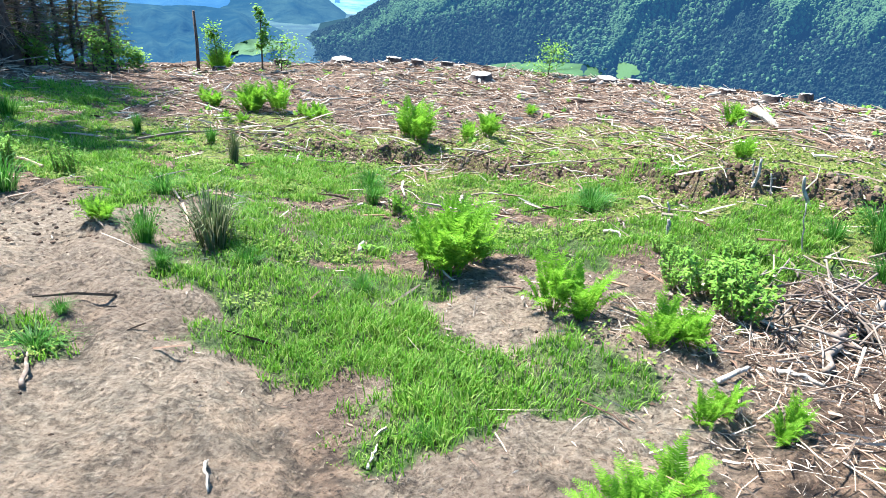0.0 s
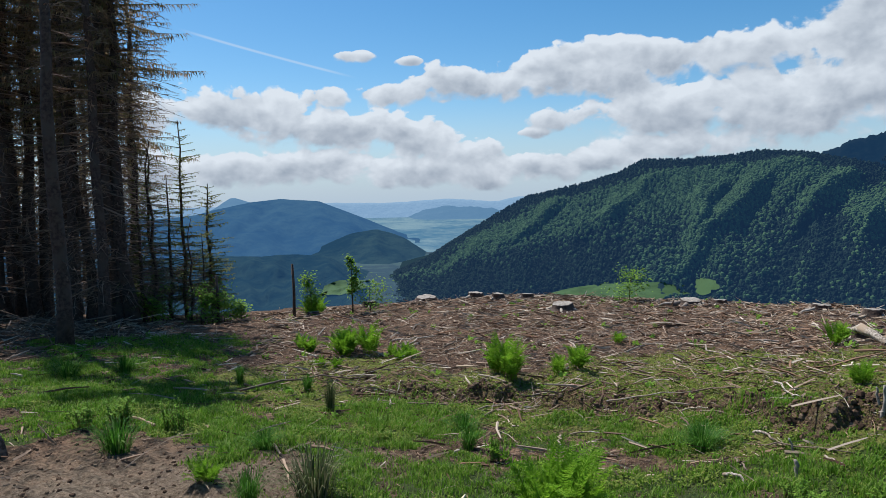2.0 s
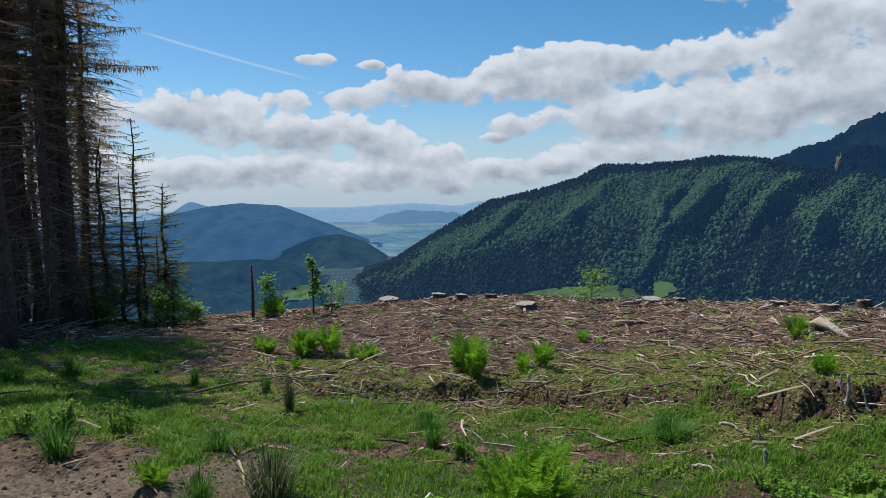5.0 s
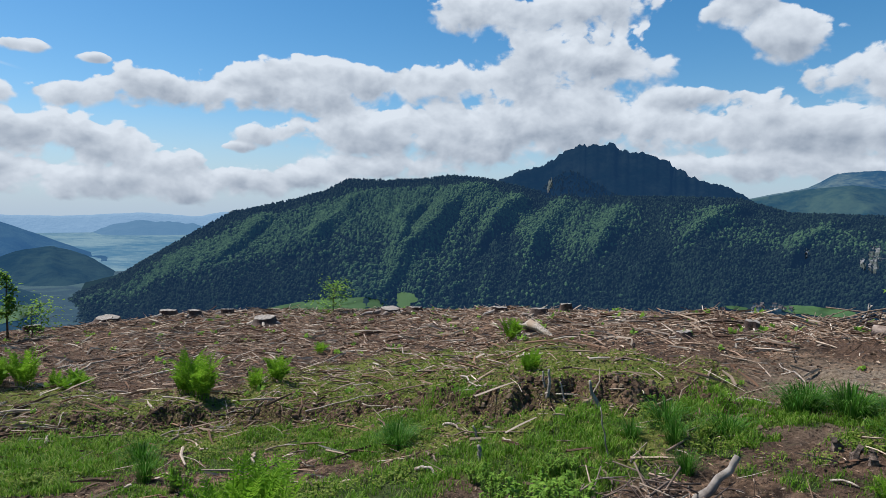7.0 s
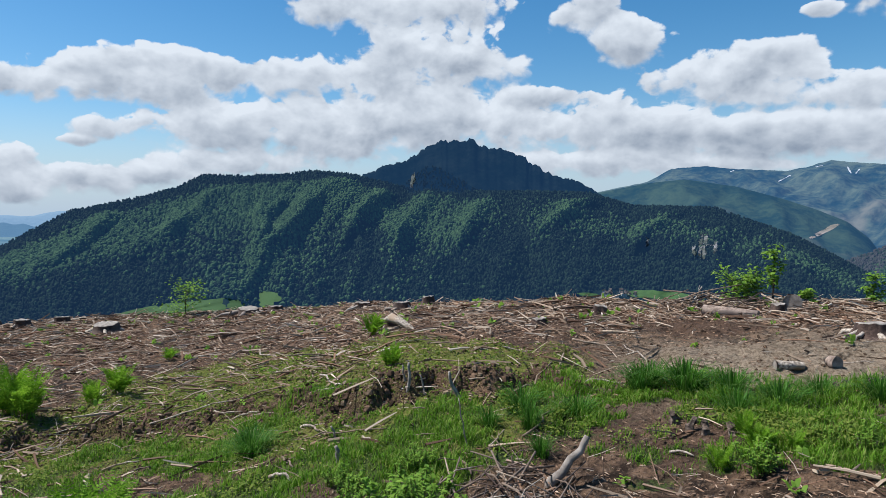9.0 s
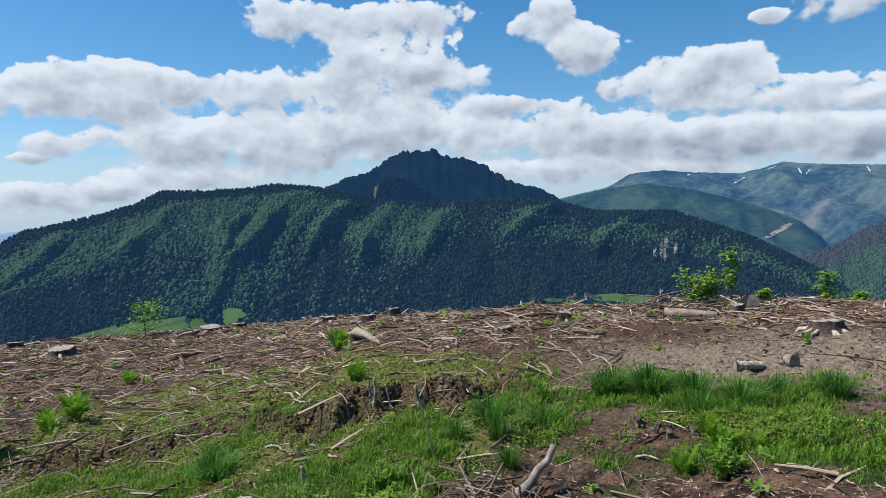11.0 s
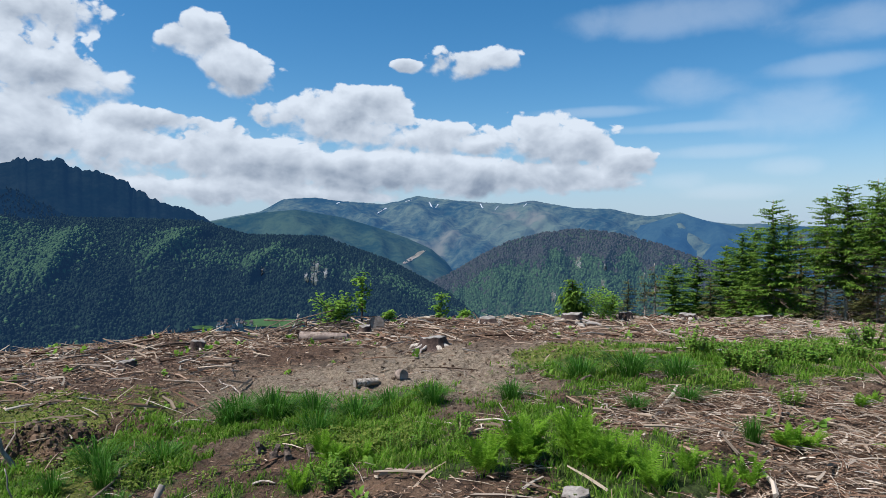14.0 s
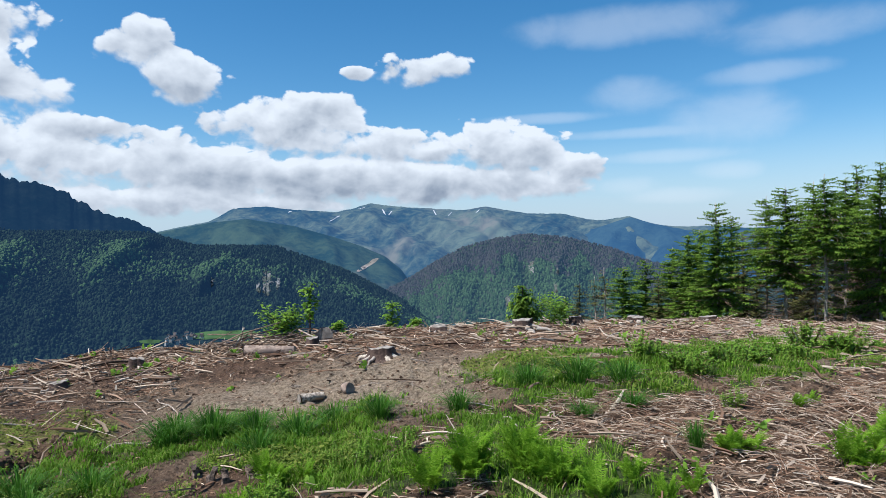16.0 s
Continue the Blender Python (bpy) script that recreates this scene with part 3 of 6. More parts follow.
def blob(rings=3, sides=6):
    """A low rounded crown of unit size, foot at 0."""
    v = [(0, 0, 1.0)]
    for q in range(1, rings + 1):
        p = q / (rings + 0.6) * math.pi
        for n in range(sides):
            t = (n + 0.5 * (q % 2)) / sides * math.tau
            v.append((math.sin(p) * math.cos(t) * 0.5, math.sin(p) * math.sin(t) * 0.5, 0.5 + 0.5 * math.cos(p)))
    f = [(0, 1 + n, 1 + (n + 1) % sides) for n in range(sides)]
    for q in range(rings - 1):
        for n in range(sides):
            a, b = 1 + q * sides + n, 1 + q * sides + (n + 1) % sides
            f += [(a, a + sides, b), (b, a + sides, b + sides)]
    return np.array(v), np.array(f)


def spire(sides=5):
    v = [(0, 0, 1.0)]
    for z, r in ((0.5, 0.17), (0.1, 0.3)):
        v += [(r * math.cos((n + z * 3) / sides * math.tau), r * math.sin((n + z * 3) / sides * math.tau), z) for n in range(sides)]
    f = [(0, 1 + n, 1 + (n + 1) % sides) for n in range(sides)]
    for n in range(sides):
        a, b = 1 + n, 1 + (n + 1) % sides
        f += [(a, a + sides, b), (b, a + sides, b + sides)]
    return np.array(v), np.array(f)


def wood(name, hill, spots, mat, shape, tall, wide, label, seed):
    """A forest on a mountain side: one sheet of many crowns."""
    rng = random.Random(seed)
    unit, tri = shape
    verts, faces = [], []
    for az, s in spots:
        x, y, z = hill.at(az, s)
        el = math.degrees(math.atan2(z - EYE_Z, math.hypot(x, y)))
        if in_meadow(az, el) or in_meadow(az, el + 0.3):
            continue
        k, w, t = tall * rng.uniform(0.7, 1.3), wide * rng.uniform(0.7, 1.35), rng.uniform(0, 6.3)
        c, q = math.cos(t), math.sin(t)
        part_v = unit * (1 + np.array([rng.uniform(-0.12, 0.12) for _ in range(3)]))
        vx, vy = part_v[:, 0] * c - part_v[:, 1] * q, part_v[:, 0] * q + part_v[:, 1] * c
        base = sum(len(b) for b in verts[-1:]) and (len(verts) * len(unit))
        verts.append(np.stack([vx * w + x, vy * w + y, part_v[:, 2] * k + z - k * 0.12], 1))
        faces.append(tri + base)
    ob = mesh_object(name, np.concatenate(verts).tolist(), np.concatenate(faces).tolist(), mat, True)
    return tagged(ob, label, "forest", kind="stuff")


def leafy(az, s):
    """Where broadleaved wood outweighs the spruces: along the spurs on the middle of the slope."""
    n = noise.fractal(Vector((az * 0.16, s * 2.2, 2.2)), 0.7, 2.0, 3)
    k = 1.0 * math.exp(-((s - 0.69) / 0.22) ** 2) + 0.5 * n + 0.10 * HILL_MAIN.wave(az, s) + 0.6 * HILL_MAIN.rib(az, s)
    k += 1.1 * noise.noise(Vector((az * 5.1, s * 60, 1.0))) - 1.4 * max(0.0, (s - 0.86) / 0.1)
    return k - 0.85 * max(0.0, min(1.0, (az - 21) / 20)) - 0.6 * max(0.0, (6 - az) / 15) > 0.44


def spots_on(hill, count, seed, low=0.0, a=None, b=None):
    rng = random.Random(seed)
    ends = hill.ends()
    a, b = a if a is not None else ends[0], b if b is not None else ends[1]
    return [(rng.uniform(a, b), low + (1.01 - low) * rng.random() ** 0.85) for _ in range(count)]


# the crowns carry painted haze too: each emits a faint blue
crown_leaf = islands("leaf_canopy", ((0.018, 0.036, 0.017), (0.038, 0.070, 0.029), (0.064, 0.108, 0.041), (0.028, 0.052, 0.023), (0.048, 0.084, 0.033)), 0.9, 0, 0, RIDGE_HAZE)
crown_dark = islands("spruce_canopy", ((0.004, 0.008, 0.007), (0.007, 0.012, 0.009), (0.012, 0.019, 0.013)), 0.9, 0, 0, RIDGE_HAZE)
crown_mixed = islands("dark_mixed_canopy", ((0.005, 0.010, 0.008), (0.009, 0.016, 0.011), (0.022, 0.038, 0.021), (0.008, 0.013, 0.010)), 0.9, 0, 0, RIDGE_HAZE)
HUMP_HAZE = (0.0155, 0.0350, 0.0660)
crown_hump = islands("green_canopy", ((0.018, 0.034, 0.014), (0.036, 0.066, 0.026), (0.056, 0.094, 0.036)), 0.9, 0, 0, HUMP_HAZE)
crown_bare = islands("leafless_canopy", ((0.020, 0.019, 0.018), (0.038, 0.034, 0.032), (0.056, 0.050, 0.046), (0.026, 0.034, 0.020)), 0.9, 0, 0, HUMP_HAZE)
main_spots = spots_on(HILL_MAIN, 82000, 11)
broad_wood, spruce_wood = [], []
for p in main_spots:
    (broad_wood if leafy(*p) else spruce_wood).append(p)
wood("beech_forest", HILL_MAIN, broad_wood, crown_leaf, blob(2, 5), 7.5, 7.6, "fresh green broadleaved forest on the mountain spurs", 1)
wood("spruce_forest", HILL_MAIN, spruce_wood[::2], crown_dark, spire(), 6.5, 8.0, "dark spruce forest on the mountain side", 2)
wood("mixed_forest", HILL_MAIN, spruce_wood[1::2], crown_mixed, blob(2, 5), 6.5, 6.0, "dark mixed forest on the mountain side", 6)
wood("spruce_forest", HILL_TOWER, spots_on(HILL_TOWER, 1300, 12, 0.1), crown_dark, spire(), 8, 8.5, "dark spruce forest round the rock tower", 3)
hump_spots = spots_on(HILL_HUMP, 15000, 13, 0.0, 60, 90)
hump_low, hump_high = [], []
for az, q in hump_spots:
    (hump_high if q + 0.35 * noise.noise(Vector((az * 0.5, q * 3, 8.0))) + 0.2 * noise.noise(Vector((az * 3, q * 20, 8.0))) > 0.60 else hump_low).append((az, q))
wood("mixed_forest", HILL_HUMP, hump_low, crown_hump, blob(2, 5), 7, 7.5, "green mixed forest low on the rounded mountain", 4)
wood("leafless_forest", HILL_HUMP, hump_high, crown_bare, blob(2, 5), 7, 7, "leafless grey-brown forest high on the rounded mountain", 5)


# pale rock faces, the earth scar, snow streaks and the village, each lying on its mountain
rock_far = speckled("pale_limestone", (0.09, 0.09, 0.092), (0.24, 0.23, 0.225), 0.12, 0.9, 0.8, 3.0, (0.05, 0.06, 0.05))
scar_mat = speckled("bare_earth_scar", (0.24, 0.20, 0.18), (0.33, 0.28, 0.25), 0.02, 0.95, 0.3, 3.0, (0.20, 0.18, 0.15))
snow_mat = speckled("old_snow", (0.30, 0.32, 0.36), (0.50, 0.52, 0.55), 0.02, 0.6, 0.1, 2.0)


def outcrop(name, hill, az, el, wide, tall, mat, label, seed, out=8.0, jag=0.5, slant=0.0):
    """A ragged facing of rock, snow or earth against a mountain side."""
    rows, cols = 9, 9
    verts = []
    for i in range(rows):
        for j in range(cols):
            u, v = j / (cols - 1) * 2 - 1, i / (rows - 1) * 2 - 1
            rag = 1 + jag * noise.noise(Vector((u * 2.3 + seed, v * 2.3, seed)))
            q = az + u * wide * rag * math.sqrt(max(0.1, 1 - 0.75 * v * v)) + slant * v
            e = el + v * tall * rag
            s = s_for(hill, q, e) or 0.99
            x, y, z = hill.at(q, s)
            r = math.hypot(x, y)
            lift = out * (1 - max(abs(u), abs(v)) ** 2) + 4.0 + out * 0.5 * jag * noise.noise(Vector((u * 4 + seed, v * 4, 5.0)))
            k = (r - lift) / r
            verts.append((x * k, y * k, EYE_Z + math.tan(radians(e)) * (r - lift)))
    ob = mesh_object(name, verts, grid_faces(rows, cols), mat, False)
    tagged(ob, label, name.split("_")[0], kind="structure")


for n, (az, el, w, h) in enumerate([(50.3, -3.1, 0.5, 0.95), (49.6, -3.5, 0.22, 0.5), (51.2, -3.3, 0.2, 0.5), (46.0, -2.9, 0.2, 0.35)]):
    outcrop("rock_face", HILL_MAIN, az, el, w, h, rock_far, "pale limestone crag rising out of the forest", 3.3 + n, 22, 0.8)
outcrop("rock_tower", HILL_TOWER, 26.25, 2.3, 0.2, 0.6, rock_far, "narrow grey rock wall below the knoll", 7.7, 9, 0.6, 0.12)
for n, (az, el, w, h) in enumerate([(72.8, -2.4, 0.25, 0.5), (74.8, -4.2, 0.22, 0.55), (75.0, -2.8, 0.14, 0.3), (70.7, -5.3, 0.2, 0.4)]):
    outcrop("rock_face", HILL_HUMP, az, el, w, h, rock_far, "small grey crag among leafless trees", 12.3 + n, 12, 0.8)
outcrop("earth_scar", HILL_SLIDE, 58.75, -1.9, 0.30, 0.55, scar_mat, "pale brown landslide scar on the green flank", 1.4, 0, 0.25, 0.85)
for n, (az, el, w, h, k) in enumerate([(60.2, 2.6, 0.05, 0.22, -0.12), (60.75, 2.5, 0.05, 0.16, 0.14), (58.3, 2.95, 0.10, 0.06, 0.25), (64.6, 2.45, 0.05, 0.2, -0.12), (65.9, 2.3, 0.04, 0.15, 0.14), (56.0, 2.1, 0.04, 0.22, 0.4), (68.3, 2.5, 0.035, 0.12, 0.15), (52.3, 2.75, 0.10, 0.05, 0.1)]):
    outcrop("snow_streak", HILL_RANGE, az, el, w, h, snow_mat, "old snow left in a gully below the ridge", 20.1 + n, 5, 0.6, k)
house_wall = speckled("village_wall", (0.30, 0.29, 0.28), (0.50, 0.48, 0.45), 0.3, 0.8, 0.1, 0.1)
house_roof = speckled("village_roof", (0.05, 0.042, 0.042), (0.085, 0.068, 0.065), 0.4, 0.8, 0.1, 0.1)
rng = random.Random(5)
for n in range(26):
    az, el = 43.4 + rng.gauss(0, 0.8), -7.22 + rng.gauss(0, 0.12)
    s = s_for(HILL_MAIN, az, el) or 0.2
    x, y, z = HILL_MAIN.at(az, s)
    w, d, h, t = rng.uniform(3.4, 4.6), rng.uniform(4, 6), rng.uniform(2, 2.6), rng.uniform(0, 3)
    base = new("house")
    base.matrix_world = pose(x * 0.985, y * 0.985, z + 1, 0, 0, math.degrees(t))
    tagged(base, "small pale village house with a brown pitched roof", "house", "village houses")
    box = [(-w / 2, -d / 2), (w / 2, -d / 2), (w / 2, d / 2), (-w / 2, d / 2)]
    v = [(p, q, -6) for p, q in box] + [(p, q, h) for p, q in box] + [(0, -d / 2, h + w * 0.4), (0, d / 2, h + w * 0.4)]
    wall = mesh_object("wall", v, [(0, 1, 5, 4), (1, 2, 6, 5), (2, 3, 7, 6), (3, 0, 4, 7), (4, 5, 8), (6, 7, 9)], house_wall)
    o = 0.6
    v = [(-w / 2 - o, -d / 2 - o, h - 0.4), (0, -d / 2 - o, h + w * 0.4 + 0.1), (w / 2 + o, -d / 2 - o, h - 0.4), (-w / 2 - o, d / 2 + o, h - 0.4), (0, d / 2 + o, h + w * 0.4 + 0.1), (w / 2 + o, d / 2 + o, h - 0.4)]
    v += [(p, q, r + 0.35) for p, q, r in v]
    roof = mesh_object("roof", v, [(0, 3, 4, 1), (1, 4, 5, 2), (6, 7, 10, 9), (7, 8, 11, 10), (0, 1, 7, 6), (1, 2, 8, 7), (3, 9, 10, 4), (4, 10, 11, 5), (0, 6, 9, 3), (2, 5, 11, 8)], house_roof)
    wall.parent = roof.parent = base


# ---- the felled slope ----
STUMPS = [
    (-3.63, 21.79, 0.96), (-1.92, 21.31, 0.71), (-1.13, 20.65, 0.5), (-0.21, 20.43, 0.62), (0.74, 17.63, 0.77), (4.12, 17.93, 0.8),
    (4.76, 17.49, 0.47), (-6.55, 18.69, 0.52), (-5.26, 20.45, 0.63), (5.98, 14.43, 0.56), (5.95, 12.19, 0.44), (6.86, 12.84, 0.34),
    (4.36, 9.32, 0.37), (6.9, 7.46, 0.3), (5.65, 7.28, 0.31), (8.61, 5.81, 0.29), (7.57, 4.05, 0.43), (10.53, 4.67, 0.38),
    (11.54, 3.51, 0.55), (14.43, 3.29, 0.37), (15.85, 2.26, 0.56), (18.52, 0.87, 0.65),
]
FERNS_WEST = [
    (0.17, 4.16, 0.63, 0.46), (0.93, 3.19, 0.44, 0.44), (1.31, 2.69, 0.34, 0.34), (-2.43, 4.15, 0.21, 0.37), (1.31, 2.13, 0.19, 0.25), (1.62, 2.06, 0.17, 0.25),
    (0.92, 1.52, 0.2, 0.49), (-0.48, 9.37, 0.59, 0.59), (0.53, 9.67, 0.39, 0.61), (-3.25, 11.65, 0.65, 0.65), (-4.46, 12.02, 0.34, 0.46), (-6.8, 18.98, 0.71, 0.79),
    (-2.42, 11.37, 0.26, 0.42), (4.02, 9.0, 0.36, 0.34), (2.95, 6.33, 0.25, 0.32),
]
FERNS_EAST = [
    (4.08, 1.54, 0.39, 0.54), (4.12, 0.87, 0.38, 0.48), (4.4, 1.29, 0.34, 0.45), (4.9, -0.05, 0.24, 0.39), (5.04, -0.59, 0.33, 0.45), (4.13, 0.3, 0.2, 0.3),
    (3.96, 2.93, 0.25, 0.33), (4.09, 2.69, 0.21, 0.29), (3.76, 2.77, 0.24, 0.35), (5.67, 7.27, 0.19, 0.19), (-3.58, 11.98, 0.56, 0.67), (-2.2, 11.11, 0.25, 0.51),
    (1.5, 12.3, 0.28, 0.44), (6.27, -0.4, 0.18, 0.25), (4.25, 0.52, 0.17, 0.21), (-3.39, 10.32, 0.24, 0.39),
]
WEEDS = [
    (1.85, 3.34, 0.34, 0.64), (1.55, 3.63, 0.27, 0.35), (-3.52, 5.7, 0.37, 0.37), (0.18, 2.45, 0.14, 0.17), (-4.22, 5.51, 0.32, 0.51), (2.25, 3.96, 0.16, 0.37),
    (1.71, 4.14, 0.16, 0.37), (7.93, 0.83, 0.33, 0.59), (7.2, 0.29, 0.26, 0.64), (8.73, -0.32, 0.29, 0.86), (10.24, -1.07, 0.38, 1.1), (4.3, 2.44, 0.21, 0.33),
    (3.57, 2.64, 0.23, 0.38), (7.86, 0.17, 0.26, 0.51), (4.57, 2.05, 0.21, 0.33), (-0.41, 5.94, 0.34, 0.4), (6, 0.07, 0.19, 0.24),
]
TUFTS_WEST = [
    (-1.56, 4.1, 0.39, 0.56), (-1.93, 3.81, 0.25, 0.29), (-1.81, 2.38, 0.1, 0.29), (-1.88, 2.73, 0.1, 0.14), (-4.11, 8.42, 0.34, 0.21), (-2.45, 7.28, 0.43, 0.21),
    (-3.12, 8.39, 0.24, 0.24), (-1.68, 3.49, 0.1, 0.19), (-1.22, 3.78, 0.16, 0.24), (1.49, 5.87, 0.22, 0.43), (-6.77, 8.43, 0.29, 0.58), (-6.29, 9.08, 0.34, 0.49),
    (-3.64, 4.93, 0.34, 0.51), (-2.43, 5.27, 0.22, 0.38), (1.47, 5.71, 0.21, 0.46), (-0.8, 6.95, 0.25, 0.44), (-0.42, 3.56, 0.15, 0.22), (0.07, 1.97, 0.07, 0.12),
    (-0.67, 6.22, 0.24, 0.3), (1.57, 6.01, 0.23, 0.35),
]
TUFTS_EAST = [
    (3.3, 4.28, 0.23, 0.32), (3.07, 4.51, 0.19, 0.28), (4.51, 4.26, 0.23, 0.36), (4.73, 4.02, 0.26, 0.47), (4.8, 3.61, 0.23, 0.45), (5.27, 3.18, 0.21, 0.41),
    (3.04, 3.8, 0.17, 0.25), (4.51, 4.32, 0.26, 0.47), (4.78, 4.01, 0.24, 0.47), (4.85, 3.23, 0.22, 0.48), (6.55, 1.85, 0.25, 0.5), (6.68, 1.39, 0.25, 0.55),
    (6.73, 0.99, 0.22, 0.5), (4.89, 0.24, 0.18, 0.2), (3.53, 4.7, 0.2, 0.45), (3.75, 4.25, 0.19, 0.44), (5.94, 0.77, 0.15, 0.34), (5.64, 1.11, 0.12, 0.28),
    (4.47, 3.32, 0.21, 0.42), (5.39, 2.8, 0.2, 0.4), (5.75, 2.21, 0.2, 0.4), (4.66, 4.35, 0.22, 0.49),
]
TURF_WEST = [
    (-0.71, 3.39, 0.8), (-1.35, 4.83, 1.1), (-0.38, 2.84, 0.5), (-0.05, 2.57, 0.5), (0.18, 2.66, 0.4), (0.74, 2.59, 0.4),
    (-2.67, 5.38, 1.2), (-4.42, 7.05, 1.5), (-0.85, 5.19, 1), (-0.07, 2.15, 0.4), (-1.07, 3.07, 0.5), (-1.86, 2.41, 0.25),
    (-6.34, 7.24, 1.5), (-4.46, 6.22, 1.3), (-3.07, 6.06, 1.2), (-2.19, 6.13, 1.2), (-7.03, 8.65, 2), (-7.67, 11.9, 2.2),
    (-1.48, 6.91, 1), (1.35, 6.13, 0.8), (1.91, 6.35, 0.8), (0.7, 7.32, 0.7), (-1.44, 7.7, 1.1), (0.25, 6.5, 0.9),
    (1.55, 6.16, 0.8), (2.07, 4.61, 0.7), (3.03, 4.58, 0.8), (3.83, 4.58, 0.6),
]
TURF_EAST = [
    (1.2, 4.7, 0.6), (0.6, 5.0, 0.6), (0.2, 5.4, 0.6), (2.0, 4.1, 0.5),
    (3.4, 4.65, 0.6), (4.6, 4.21, 0.6), (4.61, 3.36, 0.8), (5.12, 2.78, 0.9), (4.3, 2.7, 0.7), (3.92, 3.08, 0.7),
    (2.14, 4.69, 0.7), (2.71, 4.41, 0.5), (4.76, 4.25, 0.7), (4.85, 3.29, 0.8), (4.81, 2.72, 0.7), (4.13, 3.25, 0.6),
    (4.52, 1.65, 0.9), (4.3, 1.01, 0.6), (6.76, 1.69, 1), (7.23, 1.07, 1), (8.66, 0.86, 1.2), (7.71, 0.27, 1),
    (9.44, -0.53, 1.5), (11.07, -1.22, 1.5), (5.26, 2.72, 0.7), (5.57, 2.09, 0.7), (6.05, 1.75, 0.6), (3.58, 4.64, 0.6),
    (4.17, 4.46, 0.5),
]
MOSS = [
    (-2.12, 8.24, 1.2), (-0.66, 8.83, 1), (0.42, 7.79, 1), (1.71, 9.57, 1.2), (2.5, 8.4, 1), (1.55, 9.85, 1.2),
    (1.92, 6.47, 1), (0.62, 8.23, 1), (-0.66, 8.21, 1), (3.9, 5.87, 0.8), (3.05, 7.52, 1), (2.05, 8.25, 1),
    (2.55, 5.17, 1), (-1.31, 7.85, 1), (-3.72, 8.27, 1.2), (-2.99, 9.93, 1.2), (7.76, 2.23, 0.6),
]
STICKS_BANK = [
    (-2.85, 12.82, -2.43, 12.61, 0.050), (-1.66, 11.98, -1.45, 12.42, 0.044), (-2.17, 9.99, -1.42, 9.87, 0.026), (-1.72, 8.25, -1.05, 8.23, 0.030),
    (-2.26, 8.62, -1.8, 8.75, 0.024), (-1.88, 8, -1.96, 8.52, 0.039), (-0.6, 14.72, -0.14, 14.44, 0.29, 13.99, 0.048),
    (-1.29, 17.96, -0.92, 19.19, 0.050), (1.09, 15.78, 1.53, 13.73, 0.048), (-0.62, 7.76, -0.44, 8.18, -0.3, 8.5, -0.13, 8.2, 0.036),
]
STICKS_BANK += [
    (0.26, 6.83, 0.24, 6.39, 0.040), (0.37, 6.9, 0.7, 6.77, 0.024), (0.51, 6.49, 0.75, 6.47, 0.023), (-0.04, 8.67, 0.45, 8.94, 0.024),
    (0.87, 7.95, 1.25, 7.79, 1.51, 7.73, 1.83, 7.67, 0.028), (1.83, 7.67, 2.14, 7.5, 2.36, 6.89, 0.025), (1.5, 7.67, 1.79, 7.46, 0.027),
    (1.62, 7.3, 1.85, 7.03, 0.025),
]
STICKS_GRASS = [
    (1.77, 7.08, 2.1, 6.47, 2.43, 6.2, 0.029), (2.2, 6.4, 2.45, 6.25, 0.023), (2.55, 7.16, 2.45, 6.32, 2.44, 6.12, 0.029),
    (3.1, 14.78, 3.31, 12.28, 0.050), (2.56, 11.38, 2.79, 9.77, 0.044), (3.15, 7.93, 3.39, 7.39, 0.028), (3.43, 6.3, 3.63, 5.85, 0.024),
    (3.98, 6.21, 4.57, 6.14, 5.15, 5.78, 0.027), (5.24, 6.1, 5.5, 5.68, 0.027), (3.58, 4.97, 3.92, 5.07, 4.28, 5.26, 0.029),
]
STICKS_GRASS += [
    (4.01, 4.8, 4.38, 4.75, 4.56, 4.56, 0.028), (5.26, 5.25, 5.07, 4.69, 0.024), (3.1, 4.1, 3.51, 4.37, 3.9, 4.56, 0.026),
    (2.78, 4.07, 3.07, 4.3, 0.019), (1.96, 5.92, 2.03, 5.62, 0.037), (1.59, 5.2, 1.58, 4.85, 0.028), (1.4, 4.82, 1.5, 4.6, 0.039),
    (2.15, 4.91, 2.17, 4.57, 0.022),
]
STICKS_TRACK = [
    (1.81, 5.6, 2.07, 5.22, 2.37, 4.9, 0.019), (4.99, 4.27, 4.7, 3.86, 0.026), (3.64, 3.19, 3.68, 3.03, 0.025), (2.52, 4.05, 2.49, 3.83, 0.033),
    (5.31, 9.44, 5.4, 8.74, 0.035), (6.5, 3.81, 6.45, 3.36, 0.018), (6.71, 3.37, 6.28, 2.83, 0.023), (7.2, 3.44, 7.66, 3.19, 0.021),
]
STICKS_TRACK += [
    (5.51, 1.72, 5.22, 1.51, 0.018), (6.32, 1.77, 6.48, 1.67, 0.038), (5.68, 1.41, 5.35, 1.19, 0.022), (6.07, 0.29, 5.71, 0.16, 0.023),
    (-3.84, 7.82, -3.45, 8.43, -3.07, 9, -2.5, 9.45, 0.044), (-0.97, 7.9, -0.34, 8.36, 0.031), (-2.36, 8.89, -1.96, 8.76, -1.95, 9.1, 0.034),
    (-5.16, 11.02, -5.53, 12.66, 0.049), (-2.96, 13.21, -2.56, 14, 0.050), (-2.58, 12.22, -2.07, 14.14, 0.050), (-1.77, 12.41, -1.49, 12.85, 0.050),
]
